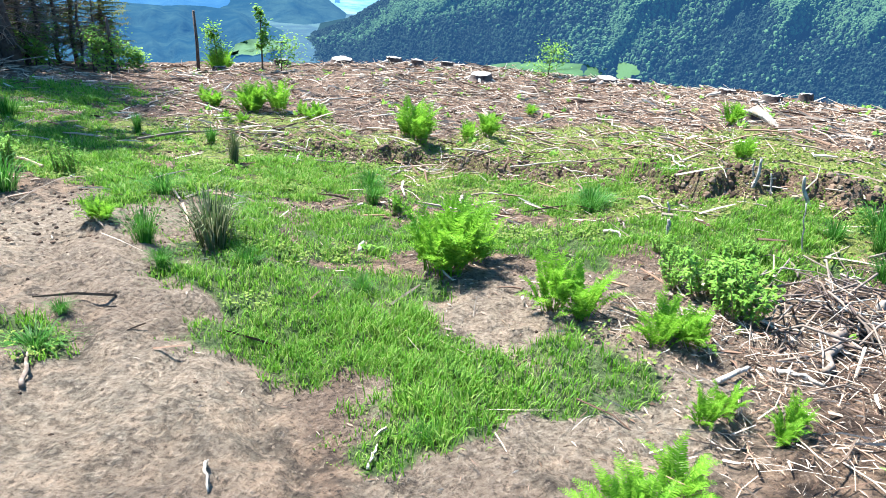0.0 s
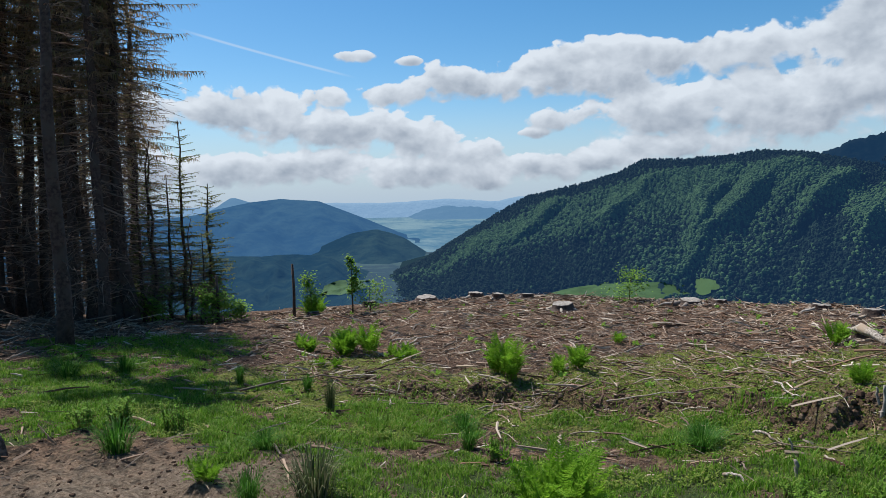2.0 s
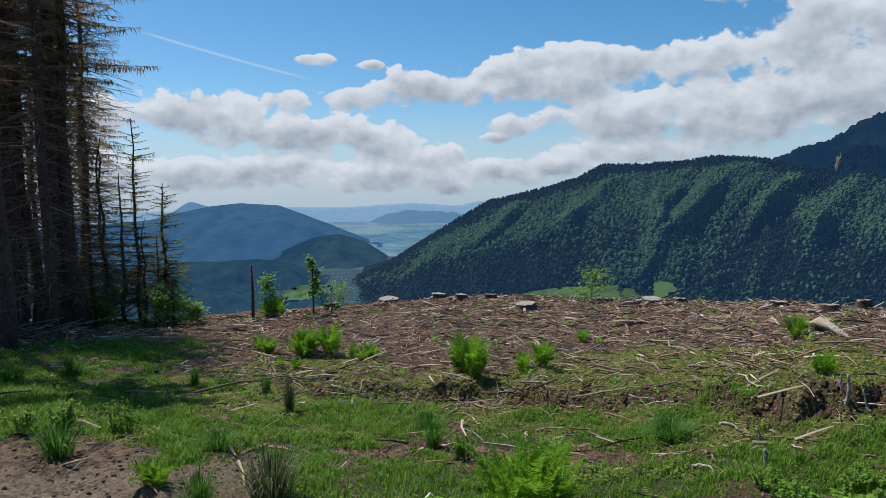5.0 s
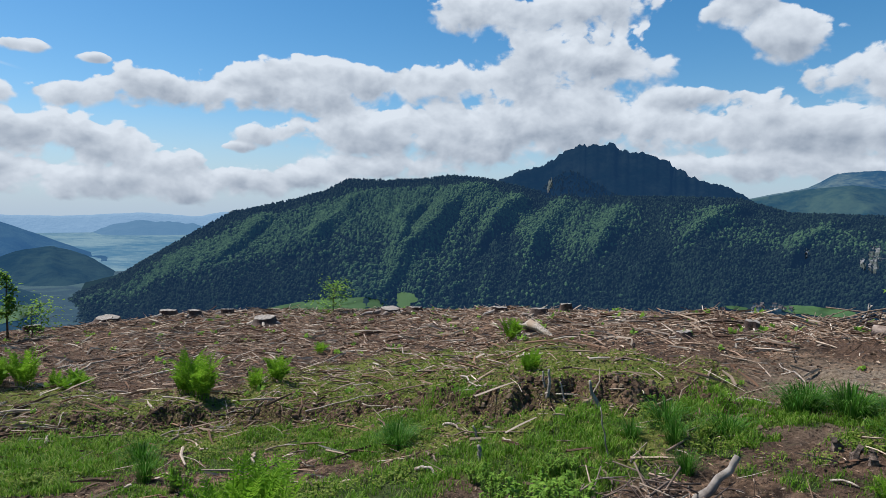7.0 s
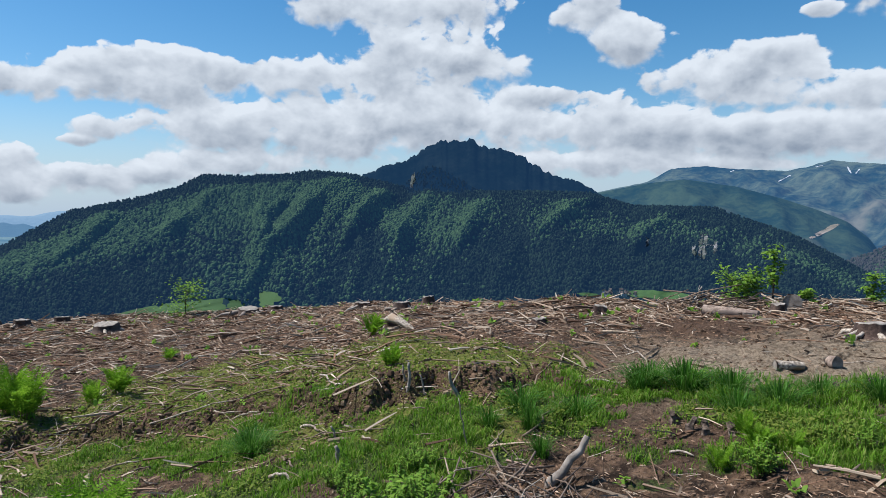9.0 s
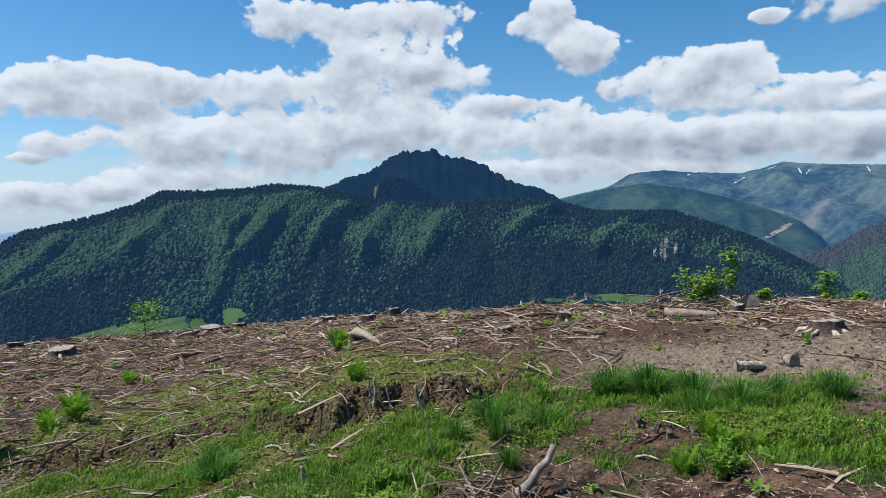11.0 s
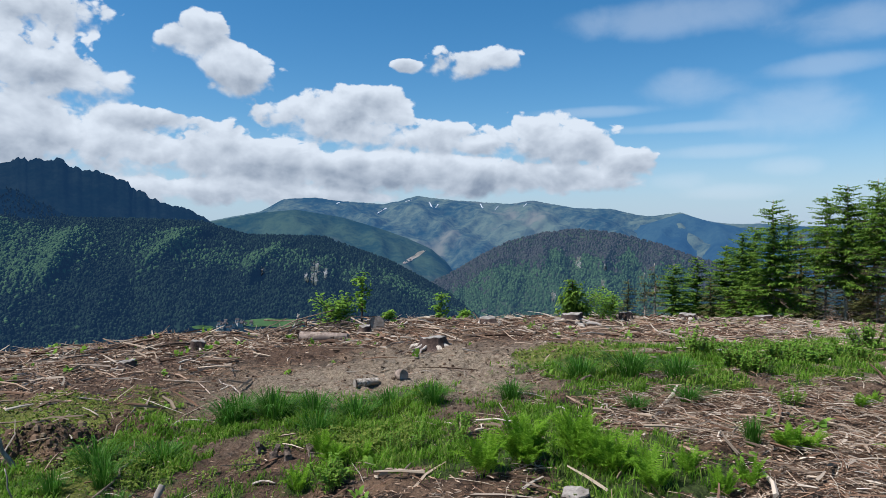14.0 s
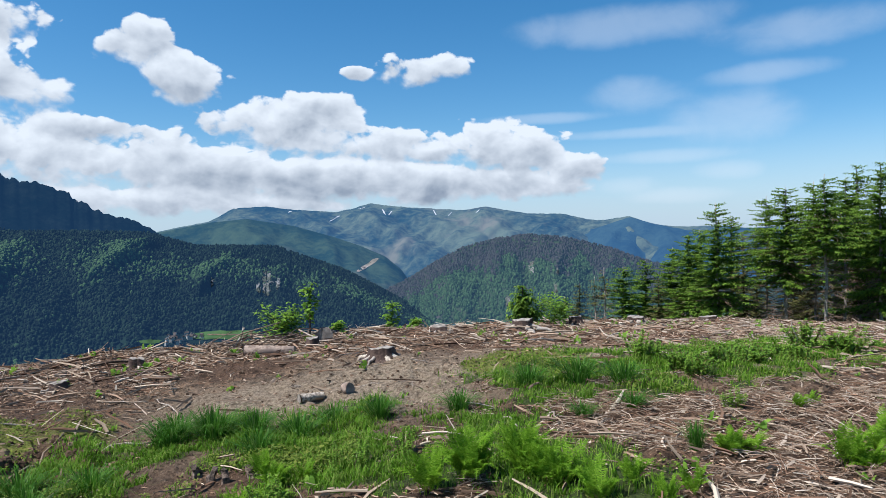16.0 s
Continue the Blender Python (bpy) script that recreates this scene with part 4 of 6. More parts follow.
BRANCHES_NEAR = [
    (2.39, 3.09, 1.96, 2.48, 0.07), (1.77, 2.6, 1.91, 2.37, 0.04), (1.43, 2.41, 1.69, 2.61, 0.04), (-1.64, 2.02, -1.78, 2.29, 0.03), (-0.14, 1.75, -0.12, 1.9, 0.02), (-0.72, 1.62, -0.65, 1.46, 0.02),
]
SPRUCES_WEST = [
    (-9.3, 11.63, 0.34), (-11.5, 16.52, 0.39), (-11.14, 16.58, 0.35), (-10.72, 14.91, 0.22), (-11.08, 18.74, 0.19), (-10.81, 17.51, 0.18),
    (-10.91, 16.95, 0.16), (-10.24, 18.42, 0.11), (-10.12, 18.97, 0.11), (-14.75, 16.46, 0.38), (-13.79, 14.62, 0.38), (-14.44, 17.08, 0.31),
    (-12.32, 16.09, 0.21), (-12.2, 16.4, 0.21), (-14.29, 17.47, 0.2), (-14.93, 17.22, 0.24),
]

BARE = [(3.95, 3.2, 0.2), (-3.7, 4.6, 0.95), (-2.7, 3.6, 0.9), (2.5, 3.3, 0.5), (3.5, 2.3, 0.4)]


def turf(x, y):
    """How grassy a spot is, 0 to 1."""
    best, r_here = 0.0, math.hypot(x, y) if x > -1.5 else 0.0
    for gx, gy, r in TURF_WEST + TURF_EAST:
        d = ((x - gx) ** 2 + (y - gy) ** 2) / (r * r)
        if d < 2.2:
            best = max(best, (0.98 if r_here < 5.5 else 0.84) - d * 0.62)
    if best > 0:
        best += 1.25 * noise.noise(Vector((x * 1.7, y * 1.7, 7.7))) + 0.85 * noise.noise(Vector((x * 5.0, y * 5.0, 1.7)))
    for gx, gy, r in BARE:
        d = ((x - gx) ** 2 + (y - gy) ** 2) / (r * r)
        best -= max(0.0, 1.3 - d)
    return max(0.0, min(1.0, best))


def mossy(x, y):
    best = 0.0
    for gx, gy, r in MOSS:
        d = ((x - gx) ** 2 + (y - gy) ** 2) / (r * r)
        if d < 2.2:
            best = max(best, 1.0 - d * 0.5)
    return max(0.0, min(1.0, best + (0.7 * noise.noise(Vector((x * 1.9, y * 1.9, 2.7))) if best else 0)))


def sandy(x, y):
    """Dry pale soil: the wheel track along the brow and the churned patch by the path."""
    r, a = math.hypot(x, y), math.degrees(math.atan2(x, y))
    wob = noise.noise(Vector((x * 0.8, y * 0.8, 12.0)))
    mid = 7.2 + 0.05 * max(0.0, a - 60) + 0.9 * wob
    track = max(0.0, 1 - abs(r - mid) / 2.0) * max(0.0, min(1.0, (a - 40) / 14, (98 - a) / 8)) * 1.4
    patch = max(0.0, min(1.0, (-6 - a) / 14, (a + 150) / 40)) * max(0.0, min(1.0, (6.6 - r) / 1.5)) * (0.5 + 0.5 * wob)
    near = max(0.0, min(1.0, (a + 10) / 6, (40 - a) / 10)) * max(0.0, min(1.0, (4.6 - r) / 1.2)) * (0.5 + 0.6 * wob)
    return max(0.0, min(1.0, max(track, patch, near)))


def ground_material():
    m, g, shader = material("felled_ground", 0.95)
    shader.inputs["Specular IOR Level"].default_value = 0.15
    at = place_of(g)
    fine, mid, broad = g.noise(30, 8, 0.75, at), g.noise(7, 5, 0.6, at), g.noise(0.8, 4, 0.55, at)
    chips = g.noise(30, 4, 0.65, at, 0.15, (1, 0.7, 1))
    earth = g.mix(g.span(mid, 0.36, 0.66), (0.034, 0.021, 0.013), (0.27, 0.165, 0.100))
    earth = g.mix(g.span(broad, 0.42, 0.6), earth, (0.125, 0.074, 0.047), "MIX")
    earth = g.mix(g.span(chips, 0.56, 0.68, 0.0, 0.55), earth, (0.36, 0.255, 0.175))
    # crevice shade put into the colour: low spots of the bumps go near black
    earth = g.mix(g.span(fine, 0.48, 0.36, 0.0, 0.85), earth, (0.022, 0.015, 0.011))
    earth = g.mix(g.span(fine, 0.60, 0.70, 0.0, 0.6), earth, (0.40, 0.285, 0.195))
    dry = g.mix(g.span(fine, 0.36, 0.64), (0.18, 0.128, 0.083), (0.46, 0.355, 0.245))
    cover = g.put("ShaderNodeAttribute")
    cover.attribute_name = "cover"
    parts = g.put("ShaderNodeSeparateColor")
    g.links.new(cover.outputs["Color"], parts.inputs[0])
    earth = g.mix(g.math("MULTIPLY", cover.outputs["Alpha"], g.span(mid, 0.2, 0.45)), earth, dry)
    grass = g.mix(g.span(fine, 0.35, 0.65), (0.030, 0.055, 0.012), (0.075, 0.125, 0.024))
    moss = g.mix(g.span(mid, 0.3, 0.7), (0.11, 0.13, 0.022), (0.21, 0.23, 0.04))
    ragged = g.math("MULTIPLY_ADD", g.math("SUBTRACT", fine, 0.5), 1.3, parts.outputs[1])
    tone = g.mix(g.span(ragged, 0.18, 0.6, 0.0, 0.85), earth, moss)
    ragged = g.math("MULTIPLY_ADD", g.math("SUBTRACT", fine, 0.5), 0.9, parts.outputs[0])
    tone = g.mix(g.span(ragged, 0.3, 0.7, 0.0, 0.85), tone, grass)
    # beyond the brow the slope is overgrown, and the valley is wooded
    wild = g.mix(g.span(g.noise(0.35, 4, 0.6, at), 0.4, 0.6), (0.03, 0.055, 0.018), (0.08, 0.12, 0.035))
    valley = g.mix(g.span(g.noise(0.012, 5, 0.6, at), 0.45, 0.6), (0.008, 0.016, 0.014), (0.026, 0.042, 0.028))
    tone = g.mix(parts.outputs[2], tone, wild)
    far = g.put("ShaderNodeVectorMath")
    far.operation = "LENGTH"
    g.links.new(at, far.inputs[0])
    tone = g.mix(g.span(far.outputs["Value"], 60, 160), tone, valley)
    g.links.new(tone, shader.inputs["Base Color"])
    # haze over the valley painted as emission that rises with distance
    shader.inputs["Emission Color"].default_value = (*VALLEY_HAZE, 1)
    g.links.new(g.span(far.outputs["Value"], 150, 1500, 0.0, HAZE_STRENGTH), shader.inputs["Emission Strength"])
    height = g.math("ADD", g.math("MULTIPLY", fine, 0.5), g.math("ADD", mid, g.math("MULTIPLY", chips, 0.4)))
    relief(g, shader, height, 1.0, 0.13)
    return m


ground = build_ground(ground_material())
cover = ground.data.color_attributes.new("cover", "FLOAT_COLOR", "POINT")
values = np.zeros((len(ground.data.vertices), 4), np.float32)
for n, v in enumerate(ground.data.vertices):
    x, y, z = v.co
    r = math.hypot(x, y)
    a = math.degrees(math.atan2(x, y))
    if r < 16:
        values[n, 0], values[n, 1], values[n, 3] = turf(x, y), mossy(x, y), sandy(x, y)
        if -17 < a < 45 and -0.12 < r - bank_foot(a) < 0.3:
            values[n, :2] *= 0.3
    brow = float(np.interp(a, [p[0] for p in LAND], [p[3] for p in LAND]))
    values[n, 2] = max(0.0, min(1.0, (r - brow - 1.5) / 3.0))
cover.data.foreach_set("color", values.ravel())


# ---- shaping helpers ----
class Soup:
    """Gathers vertices and faces for one mesh."""

    def __init__(self):
        self.v, self.f = [], []

    def add(self, verts, faces):
        n = len(self.v)
        self.v += [tuple(p) for p in verts]
        self.f += [tuple(i + n for i in f) for f in faces]

    def tube(self, points, radii, sides=6, cap=True, rough=0.0, seed=0.0):
        points = [Vector(p) for p in points]
        n = len(self.v)
        for i, p in enumerate(points):
            d = points[min(i + 1, len(points) - 1)] - points[max(i - 1, 0)]
            d = d.normalized() if d.length > 1e-9 else Vector((0, 0, 1))
            side = d.cross(Vector((0.31, 0.2, 1)) if abs(d.z) < 0.9 else Vector((1, 0.1, 0))).normalized()
            up = side.cross(d)
            for k in range(sides):
                t = k / sides * math.tau
                r = radii[i]
                if rough:
                    r *= 1 + rough * noise.noise(Vector((math.cos(t) * 1.5 + seed, math.sin(t) * 1.5, i * 0.7 + seed)))
                q = p + side * math.cos(t) * r + up * math.sin(t) * r
                self.v.append((q.x, q.y, q.z))
        for i in range(len(points) - 1):
            for k in range(sides):
                a, b = n + i * sides + k, n + i * sides + (k + 1) % sides
                self.f.append((a, b, b + sides, a + sides))
        if cap:
            self.f.append(tuple(n + k for k in reversed(range(sides))))
            self.f.append(tuple(n + (len(points) - 1) * sides + k for k in range(sides)))

    def blade(self, base, way, up, length, width, bend):
        """A narrow leaf: two quads and a tip."""
        base, way, up = Vector(base), Vector(way), Vector(up)
        side = way.cross(up).normalized() * width / 2
        mid = base + way * length * 0.5 + up * bend * 0.35
        tip = base + way * length - up * bend
        self.add([base - side, base + side, mid + side * 0.9, mid - side * 0.9, tip], [(0, 1, 2, 3), (3, 2, 4)])

    def object(self, name, mat, parent=None, smooth=False, label=""):
        ob = mesh_object(name, self.v, self.f, mat, smooth)
        if parent:
            ob.parent = parent
        if label:
            ob["label"] = label
        if name in ("brushwood", "crown", "foliage", "shoot_mass", "dry_stalk_mass"):
            ob["kind"] = "stuff"
        return ob


def stand(ob, x, y, turn=0.0, size=1.0, sink=0.0, tip=0.0, wide=None):
    """Sets a thing on the ground."""
    ob.matrix_basis = pose(x, y, ground_z(x, y) - sink, tip, 0, turn) @ Matrix.Diagonal(((wide or size), (wide or size), size, 1))
    return ob


def twin(ob, x, y, turn, size, sink=0.0, tip=0.0, wide=None):
    w = wide or size
    made = copy_thing(ob, Matrix.Identity(4))
    made.matrix_basis = pose(x, y, ground_z(x, y) - sink, tip, 0, turn) @ Matrix.Diagonal((w, w, size, 1))
    return made


def aside(*things):
    for ob in things:
        for o in (ob, *ob.children_recursive):
            bpy.data.objects.remove(o)


bark = speckled("spruce_bark", (0.045, 0.028, 0.022), (0.105, 0.068, 0.052), 14.0, 0.95, 0.9, 0.02, (0.09, 0.064, 0.05), "Object")
dead_twig = islands("brown_dead_twigs", ((0.13, 0.085, 0.062), (0.24, 0.16, 0.115), (0.36, 0.25, 0.185)), 0.9, 0.3)
bark_pale = speckled("pale_bark", (0.20, 0.165, 0.135), (0.42, 0.36, 0.30), 10.0, 0.9, 0.6, 0.01, (0.20, 0.16, 0.13), "Object")
dead_wood = speckled("weathered_wood", (0.15, 0.115, 0.088), (0.52, 0.44, 0.35), 38.0, 0.85, 0.6, 0.008, (0.30, 0.22, 0.15))
brown_wood = speckled("brown_branch", (0.10, 0.066, 0.045), (0.24, 0.17, 0.12), 18.0, 0.9, 0.6, 0.008, (0.17, 0.125, 0.095))
cut_wood = speckled("cut_wood", (0.17, 0.14, 0.115), (0.36, 0.31, 0.26), 11.0, 0.9, 0.7, 0.01, (0.24, 0.20, 0.165), "Object")
twig_mat = islands("dry_twigs", ((0.05, 0.029, 0.018), (0.19, 0.108, 0.068), (0.58, 0.48, 0.37), (0.10, 0.06, 0.038), (0.41, 0.305, 0.215), (0.25, 0.145, 0.09), (0.07, 0.042, 0.027), (0.50, 0.385, 0.275)), 0.9)
chip_mat = islands("wood_chips", ((0.13, 0.074, 0.045), (0.36, 0.225, 0.14), (0.58, 0.445, 0.32), (0.20, 0.112, 0.068), (0.44, 0.28, 0.18), (0.06, 0.036, 0.023)), 0.9)
needle_west = islands("dull_spruce_needles", ((0.16, 0.11, 0.06), (0.24, 0.165, 0.09), (0.32, 0.21, 0.12), (0.16, 0.16, 0.06)), 0.85, 0.5)
needle_east = islands("green_spruce_needles", ((0.055, 0.110, 0.018), (0.14, 0.235, 0.032), (0.25, 0.37, 0.05), (0.09, 0.165, 0.024)), 0.7, 0.5)
needle_brown = islands("browning_spruce_needles", ((0.06, 0.075, 0.022), (0.105, 0.105, 0.035), (0.14, 0.115, 0.04), (0.07, 0.095, 0.026)), 0.8, 0.3)
leaf_fresh = islands("young_leaves", ((0.11, 0.21, 0.025), (0.18, 0.31, 0.038), (0.25, 0.38, 0.055), (0.13, 0.25, 0.03)), 0.6, 0.45)
leaf_dark = islands("herb_leaves", ((0.06, 0.135, 0.022), (0.09, 0.19, 0.03), (0.13, 0.235, 0.045)), 0.6, 0.4)
fern_leaf = islands("fern_fronds", ((0.12, 0.25, 0.014), (0.19, 0.35, 0.022), (0.28, 0.43, 0.045)), 0.55, 0.5)
stalk_mat = speckled("fern_stalks", (0.16, 0.13, 0.04), (0.26, 0.19, 0.07), 30.0, 0.8, 0.2, 0.002)
grass_mat = islands("fresh_grass", ((0.070, 0.160, 0.010), (0.125, 0.255, 0.017), (0.190, 0.350, 0.030), (0.32, 0.37, 0.09), (0.095, 0.205, 0.014)), 0.5, 0.44, 2.6)
tuft_mat = islands("tuft_grass", ((0.03, 0.095, 0.010), (0.055, 0.155, 0.015), (0.085, 0.21, 0.024), (0.15, 0.22, 0.06)), 0.5, 0.4)
dry_mat = islands("dry_grass", ((0.04, 0.06, 0.02), (0.09, 0.12, 0.04), (0.20, 0.18, 0.10), (0.07, 0.13, 0.03)), 0.7, 0.25)


# ---- spruces ----
def spruce(name, rng, tall, girth, bare, reach, whorls, thick, needles, wood_mat, label, category="tree", dead=0.5, droop=0.35, fine=1.0, spray=(0.2, 0.44), width=(0.22, 0.36), hang=(-0.75, 0.1), taper=0.75):
    """A spruce: tapered trunk, dead lower branches, drooping crown of needle sprays. bare: share of the trunk without green."""
    base = new(name)
    tagged(base, label, category)
    trunk = Soup()
    pts = [(0.02 * tall * noise.noise(Vector((i * 0.35, tall, 1))), 0.02 * tall * noise.noise(Vector((i * 0.35, tall, 5))), tall * i / 14 - 0.2 * (i == 0)) for i in range(15)]
    rad = [girth * (1.35 if i == 0 else 1) * (1 - i / 14.3) ** 0.8 + 0.012 for i in range(15)]
    trunk.tube(pts, rad, 9, True, 0.12, tall)
    trunk.object("trunk", wood_mat, base, True)

    def spine(z):
        k = min(13.99, max(0.0, z / tall * 14))
        i = int(k)
        return Vector(pts[i]).lerp(Vector(pts[i + 1]), k - i)

    twigs, crown = Soup(), Soup()
    for n in range(int(whorls * 5 * dead)):
        z = tall * rng.uniform(0.06, bare + 0.25)
        t, length = rng.uniform(0, 6.28), reach * rng.uniform(0.25, 0.75)
        way, p = Vector((math.cos(t), math.sin(t), rng.uniform(-0.35, 0.15))), spine(z)
        bend = rng.uniform(-0.25, 0.05)
        line = [p + way * length * q + Vector((rng.uniform(-1, 1) * 0.03, rng.uniform(-1, 1) * 0.03, bend * length * q * q)) for q in (0, 0.4, 0.75, 1.0)]
        twigs.tube(line, [0.016, 0.012, 0.008, 0.004], 3, False)
        for _ in range(rng.randint(1, 4)):
            q = rng.uniform(0.3, 0.95)
            o = p + way * length * q + Vector((0, 0, bend * length * q * q))
            w = Vector((way.x + rng.uniform(-0.9, 0.9), way.y + rng.uniform(-0.9, 0.9), rng.uniform(-0.8, 0.1))).normalized()
            twigs.tube([o, o + w * length * 0.28], [0.007, 0.003], 3, False)
    if twigs.v:
        twigs.object("brushwood", dead_twig, base)
    for level in range(whorls):
        z0 = tall * (bare + (0.985 - bare) * (level + rng.uniform(-0.3, 0.3)) / whorls)
        share = max(0.03, 1 - (z0 / tall - bare) / (1.0 - bare))
        arms = 7 if share > 0.25 else 5
        for arm in range(arms):
            t = rng.uniform(0, 6.28)
            length = reach * (share**taper) * rng.uniform(0.55, 1.1) + 0.18
            if rng.random() > thick:
                continue
            out = Vector((math.cos(t), math.sin(t), 0))
            p = spine(max(0, z0 + rng.uniform(-0.25, 0.25)))
            lift = 0.25 * (1 - share)
            end = None
            line = []
            for q in (0, 0.3, 0.6, 0.85, 1.0):
                drop = (lift - droop * share) * q * length - droop * 0.35 * length * q * q + 0.12 * length * max(0, q - 0.7)
                line.append(p + out * length * q + Vector((0, 0, drop)))
            crown.tube(line, [0.018, 0.013, 0.01, 0.006, 0.003], 3, False)
            steps = max(3, int(length * 9 * fine))
            across = Vector((-out.y, out.x, 0))
            for k in range(steps):
                q = (k + rng.random()) / steps
                i = min(3, int(q * 4))
                o = line[i].lerp(line[i + 1], q * 4 - i)
                for sgn in (-1, 1):
                    w = (out * rng.uniform(0.25, 0.8) + across * sgn * rng.uniform(0.5, 1.1) + Vector((0, 0, rng.uniform(*hang)))).normalized()
                    size = rng.uniform(*spray) * (1.05 - 0.4 * q) * (0.8 + 0.5 * share) / fine**0.5
                    crown.blade(o, w, Vector((0, 0, 1)), size, size * rng.uniform(*width), size * rng.uniform(0.1, 0.35))
    if crown.v:
        crown.object("crown", needles, base)
    return base


rng = random.Random(31)
west_label = "tall spruce with a bare grey-brown trunk and sparse dull crown"
west_kinds = [spruce("spruce", rng, 13 + 1.2 * n, 0.17, 0.38 + 0.05 * (n % 3), 2.3, 26, 0.62 - 0.14 * (n % 2), needle_west, bark, west_label, dead=1.6, droop=0.1, fine=1.8, spray=(0.12, 0.32), width=(0.10, 0.20), hang=(-1.4, 0.0)) for n in range(4)]
edge_kinds = [spruce("spruce", rng, 9 + 1.5 * n, 0.075, 0.12, 1.0, 24, 0.5, needle_west if n else needle_brown, bark, "slender young spruce with thin green-brown branches", dead=1.4, droop=0.2, spray=(0.10, 0.26), width=(0.12, 0.22)) for n in range(2)]
bare_kind = spruce("spruce", rng, 13, 0.135, 0.72, 1.3, 8, 0.4, needle_west, bark, "nearly bare spruce trunk with short dead branches", dead=1.6)
for n, (x, y, d) in enumerate(SPRUCES_WEST):
    kind = bare_kind if n == 0 else edge_kinds[n % 2] if d < 0.2 else west_kinds[n % 4]
    tall = rng.uniform(0.9, 1.1) if d >= 0.2 else 0.5 if d > 0.12 else 0.3
    twin(kind, x, y, rng.uniform(0, 360), tall, 0.05, rng.uniform(-1.2, 1.2), max(0.75, min(1.15, d / 0.34)) if d >= 0.2 else 0.7 if d > 0.12 else 0.5)
placed = [(x, y) for x, y, d in SPRUCES_WEST]
while len(placed) < len(SPRUCES_WEST) + 46:
    x, y = rng.uniform(-34, -11.5), rng.uniform(13.5, 36)
    edge = -10.4 - 0.06 * (y - 10) - (3.0 if y < 12 else 0)
    if x > edge or x > -0.64 * y or any((x - a) ** 2 + (y - b) ** 2 < 1.9 for a, b in placed):
        continue
    placed.append((x, y))
    kind = west_kinds[rng.randrange(4)] if rng.random() < 0.8 else edge_kinds[rng.randrange(2)]
    twin(kind, x, y, rng.uniform(0, 360), rng.uniform(0.8, 1.15), 0.1, rng.uniform(-1.5, 1.5))
while len(placed) < len(SPRUCES_WEST) + 46 + 34:
    x, y = rng.uniform(-30, -12.5), rng.uniform(16, 32)
    if x > -0.62 * y - 0.5 or any((x - a) ** 2 + (y - b) ** 2 < 0.8 for a, b in placed):
        continue
    placed.append((x, y))
    twin(bare_kind, x, y, rng.uniform(0, 360), rng.uniform(0.9, 1.25), 0.1, rng.uniform(-1.5, 1.5), rng.uniform(0.7, 1.1))
aside(*west_kinds, *edge_kinds, bare_kind)

# the wood east of the cutting: azimuth, elevation of the top, distance, kind
WOOD_EAST = [(76.9, -3.7, 36, "b"), (78.2, -3.2, 33, "s"), (79.0, -2.4, 34, "s"), (80.5, -2.4, 40, "g"), (82.1, -1.9, 42, "g"), (83.2, -3.4, 36, "b"), (84.3, -0.9, 45, "g"), (85.5, 0.1, 40, "g"), (87.7, 2.6, 34, "g"), (86.6, 0.5, 44, "g"), (89.6, 0.1, 42, "b"), (91.2, 3.0, 36, "t"), (92.5, 3.6, 34, "g"), (93.5, 2.0, 44, "b"), (94.5, 3.9, 36, "t"), (95.2, 4.4, 31, "t"), (96.4, 4.1, 35, "t"), (97.3, 4.9, 38, "g"), (75.6, -4.9, 40, "g"), (88.8, 1.5, 46, "g"), (98.6, 5.0, 33, "g"), (99.8, 5.4, 36, "t"), (101.5, 5.2, 34, "g"), (103.5, 5.6, 38, "g"), (93.0, 0.5, 50, "b"), (95.8, 1.5, 50, "b"), (90.5, 0.0, 50, "b"), (98.2, 2.0, 48, "b"), (96.9, 0.5, 44, "b"), (94.2, 0.0, 42, "b")]
kinds = {
    "g": [spruce("spruce", rng, 10, 0.10, 0.34 - 0.10 * n, 2.3, 34, 0.95, needle_east, bark_pale, "bushy green spruce at the edge of the wood", dead=1.4, droop=0.12, fine=2.1, spray=(0.20, 0.42), width=(0.34, 0.55), hang=(-0.7, 0.4), taper=0.5) for n in range(3)],
    "b": [spruce("spruce", rng, 10, 0.10, 0.06, 1.9, 32, 0.9, needle_brown, bark, "browning spruce with dense low branches", dead=0.9, droop=0.3, fine=1.7, spray=(0.2, 0.42), taper=0.6) for n in range(2)],
    "s": [spruce("dead_spruce", rng, 10, 0.10, 0.55, 1.1, 16, 0.25, needle_brown, bark_pale, "bare grey dead spruce with thin twigs", dead=3.0, droop=0.2)],
    "t": [spruce("spruce", rng, 10, 0.075, 0.5, 2.0, 24, 0.9, needle_east, bark_pale, "tall spruce with a long pale trunk and high crown", dead=2.2, droop=0.15, fine=2.0, spray=(0.18, 0.4), width=(0.3, 0.5), hang=(-0.7, 0.3), taper=0.55) for n in range(2)],
}
for n, (az, el, far, kind) in enumerate(WOOD_EAST):
    sx, cy = turn_to(az)
    x, y = 0.35 + sx * far, -0.06 + cy * far
    top = EYE_Z + far * math.tan(radians(el))
    size = (top - ground_z(x, y)) / 10
    pick = kinds[kind][n % len(kinds[kind])]
    twin(pick, x, y, rng.uniform(0, 360), size, 0.05, rng.uniform(-1, 1), max(0.55, size ** 0.7))
for az, far in ((106, 40), (110, 36), (114, 42), (118, 38), (123, 36), (128, 40), (-62, 30), (-68, 26), (-75, 32), (-84, 28)):
    sx, cy = turn_to(az)
    twin(kinds["g"][0], sx * far, cy * far, rng.uniform(0, 360), rng.uniform(1.0, 1.4), 0.05)
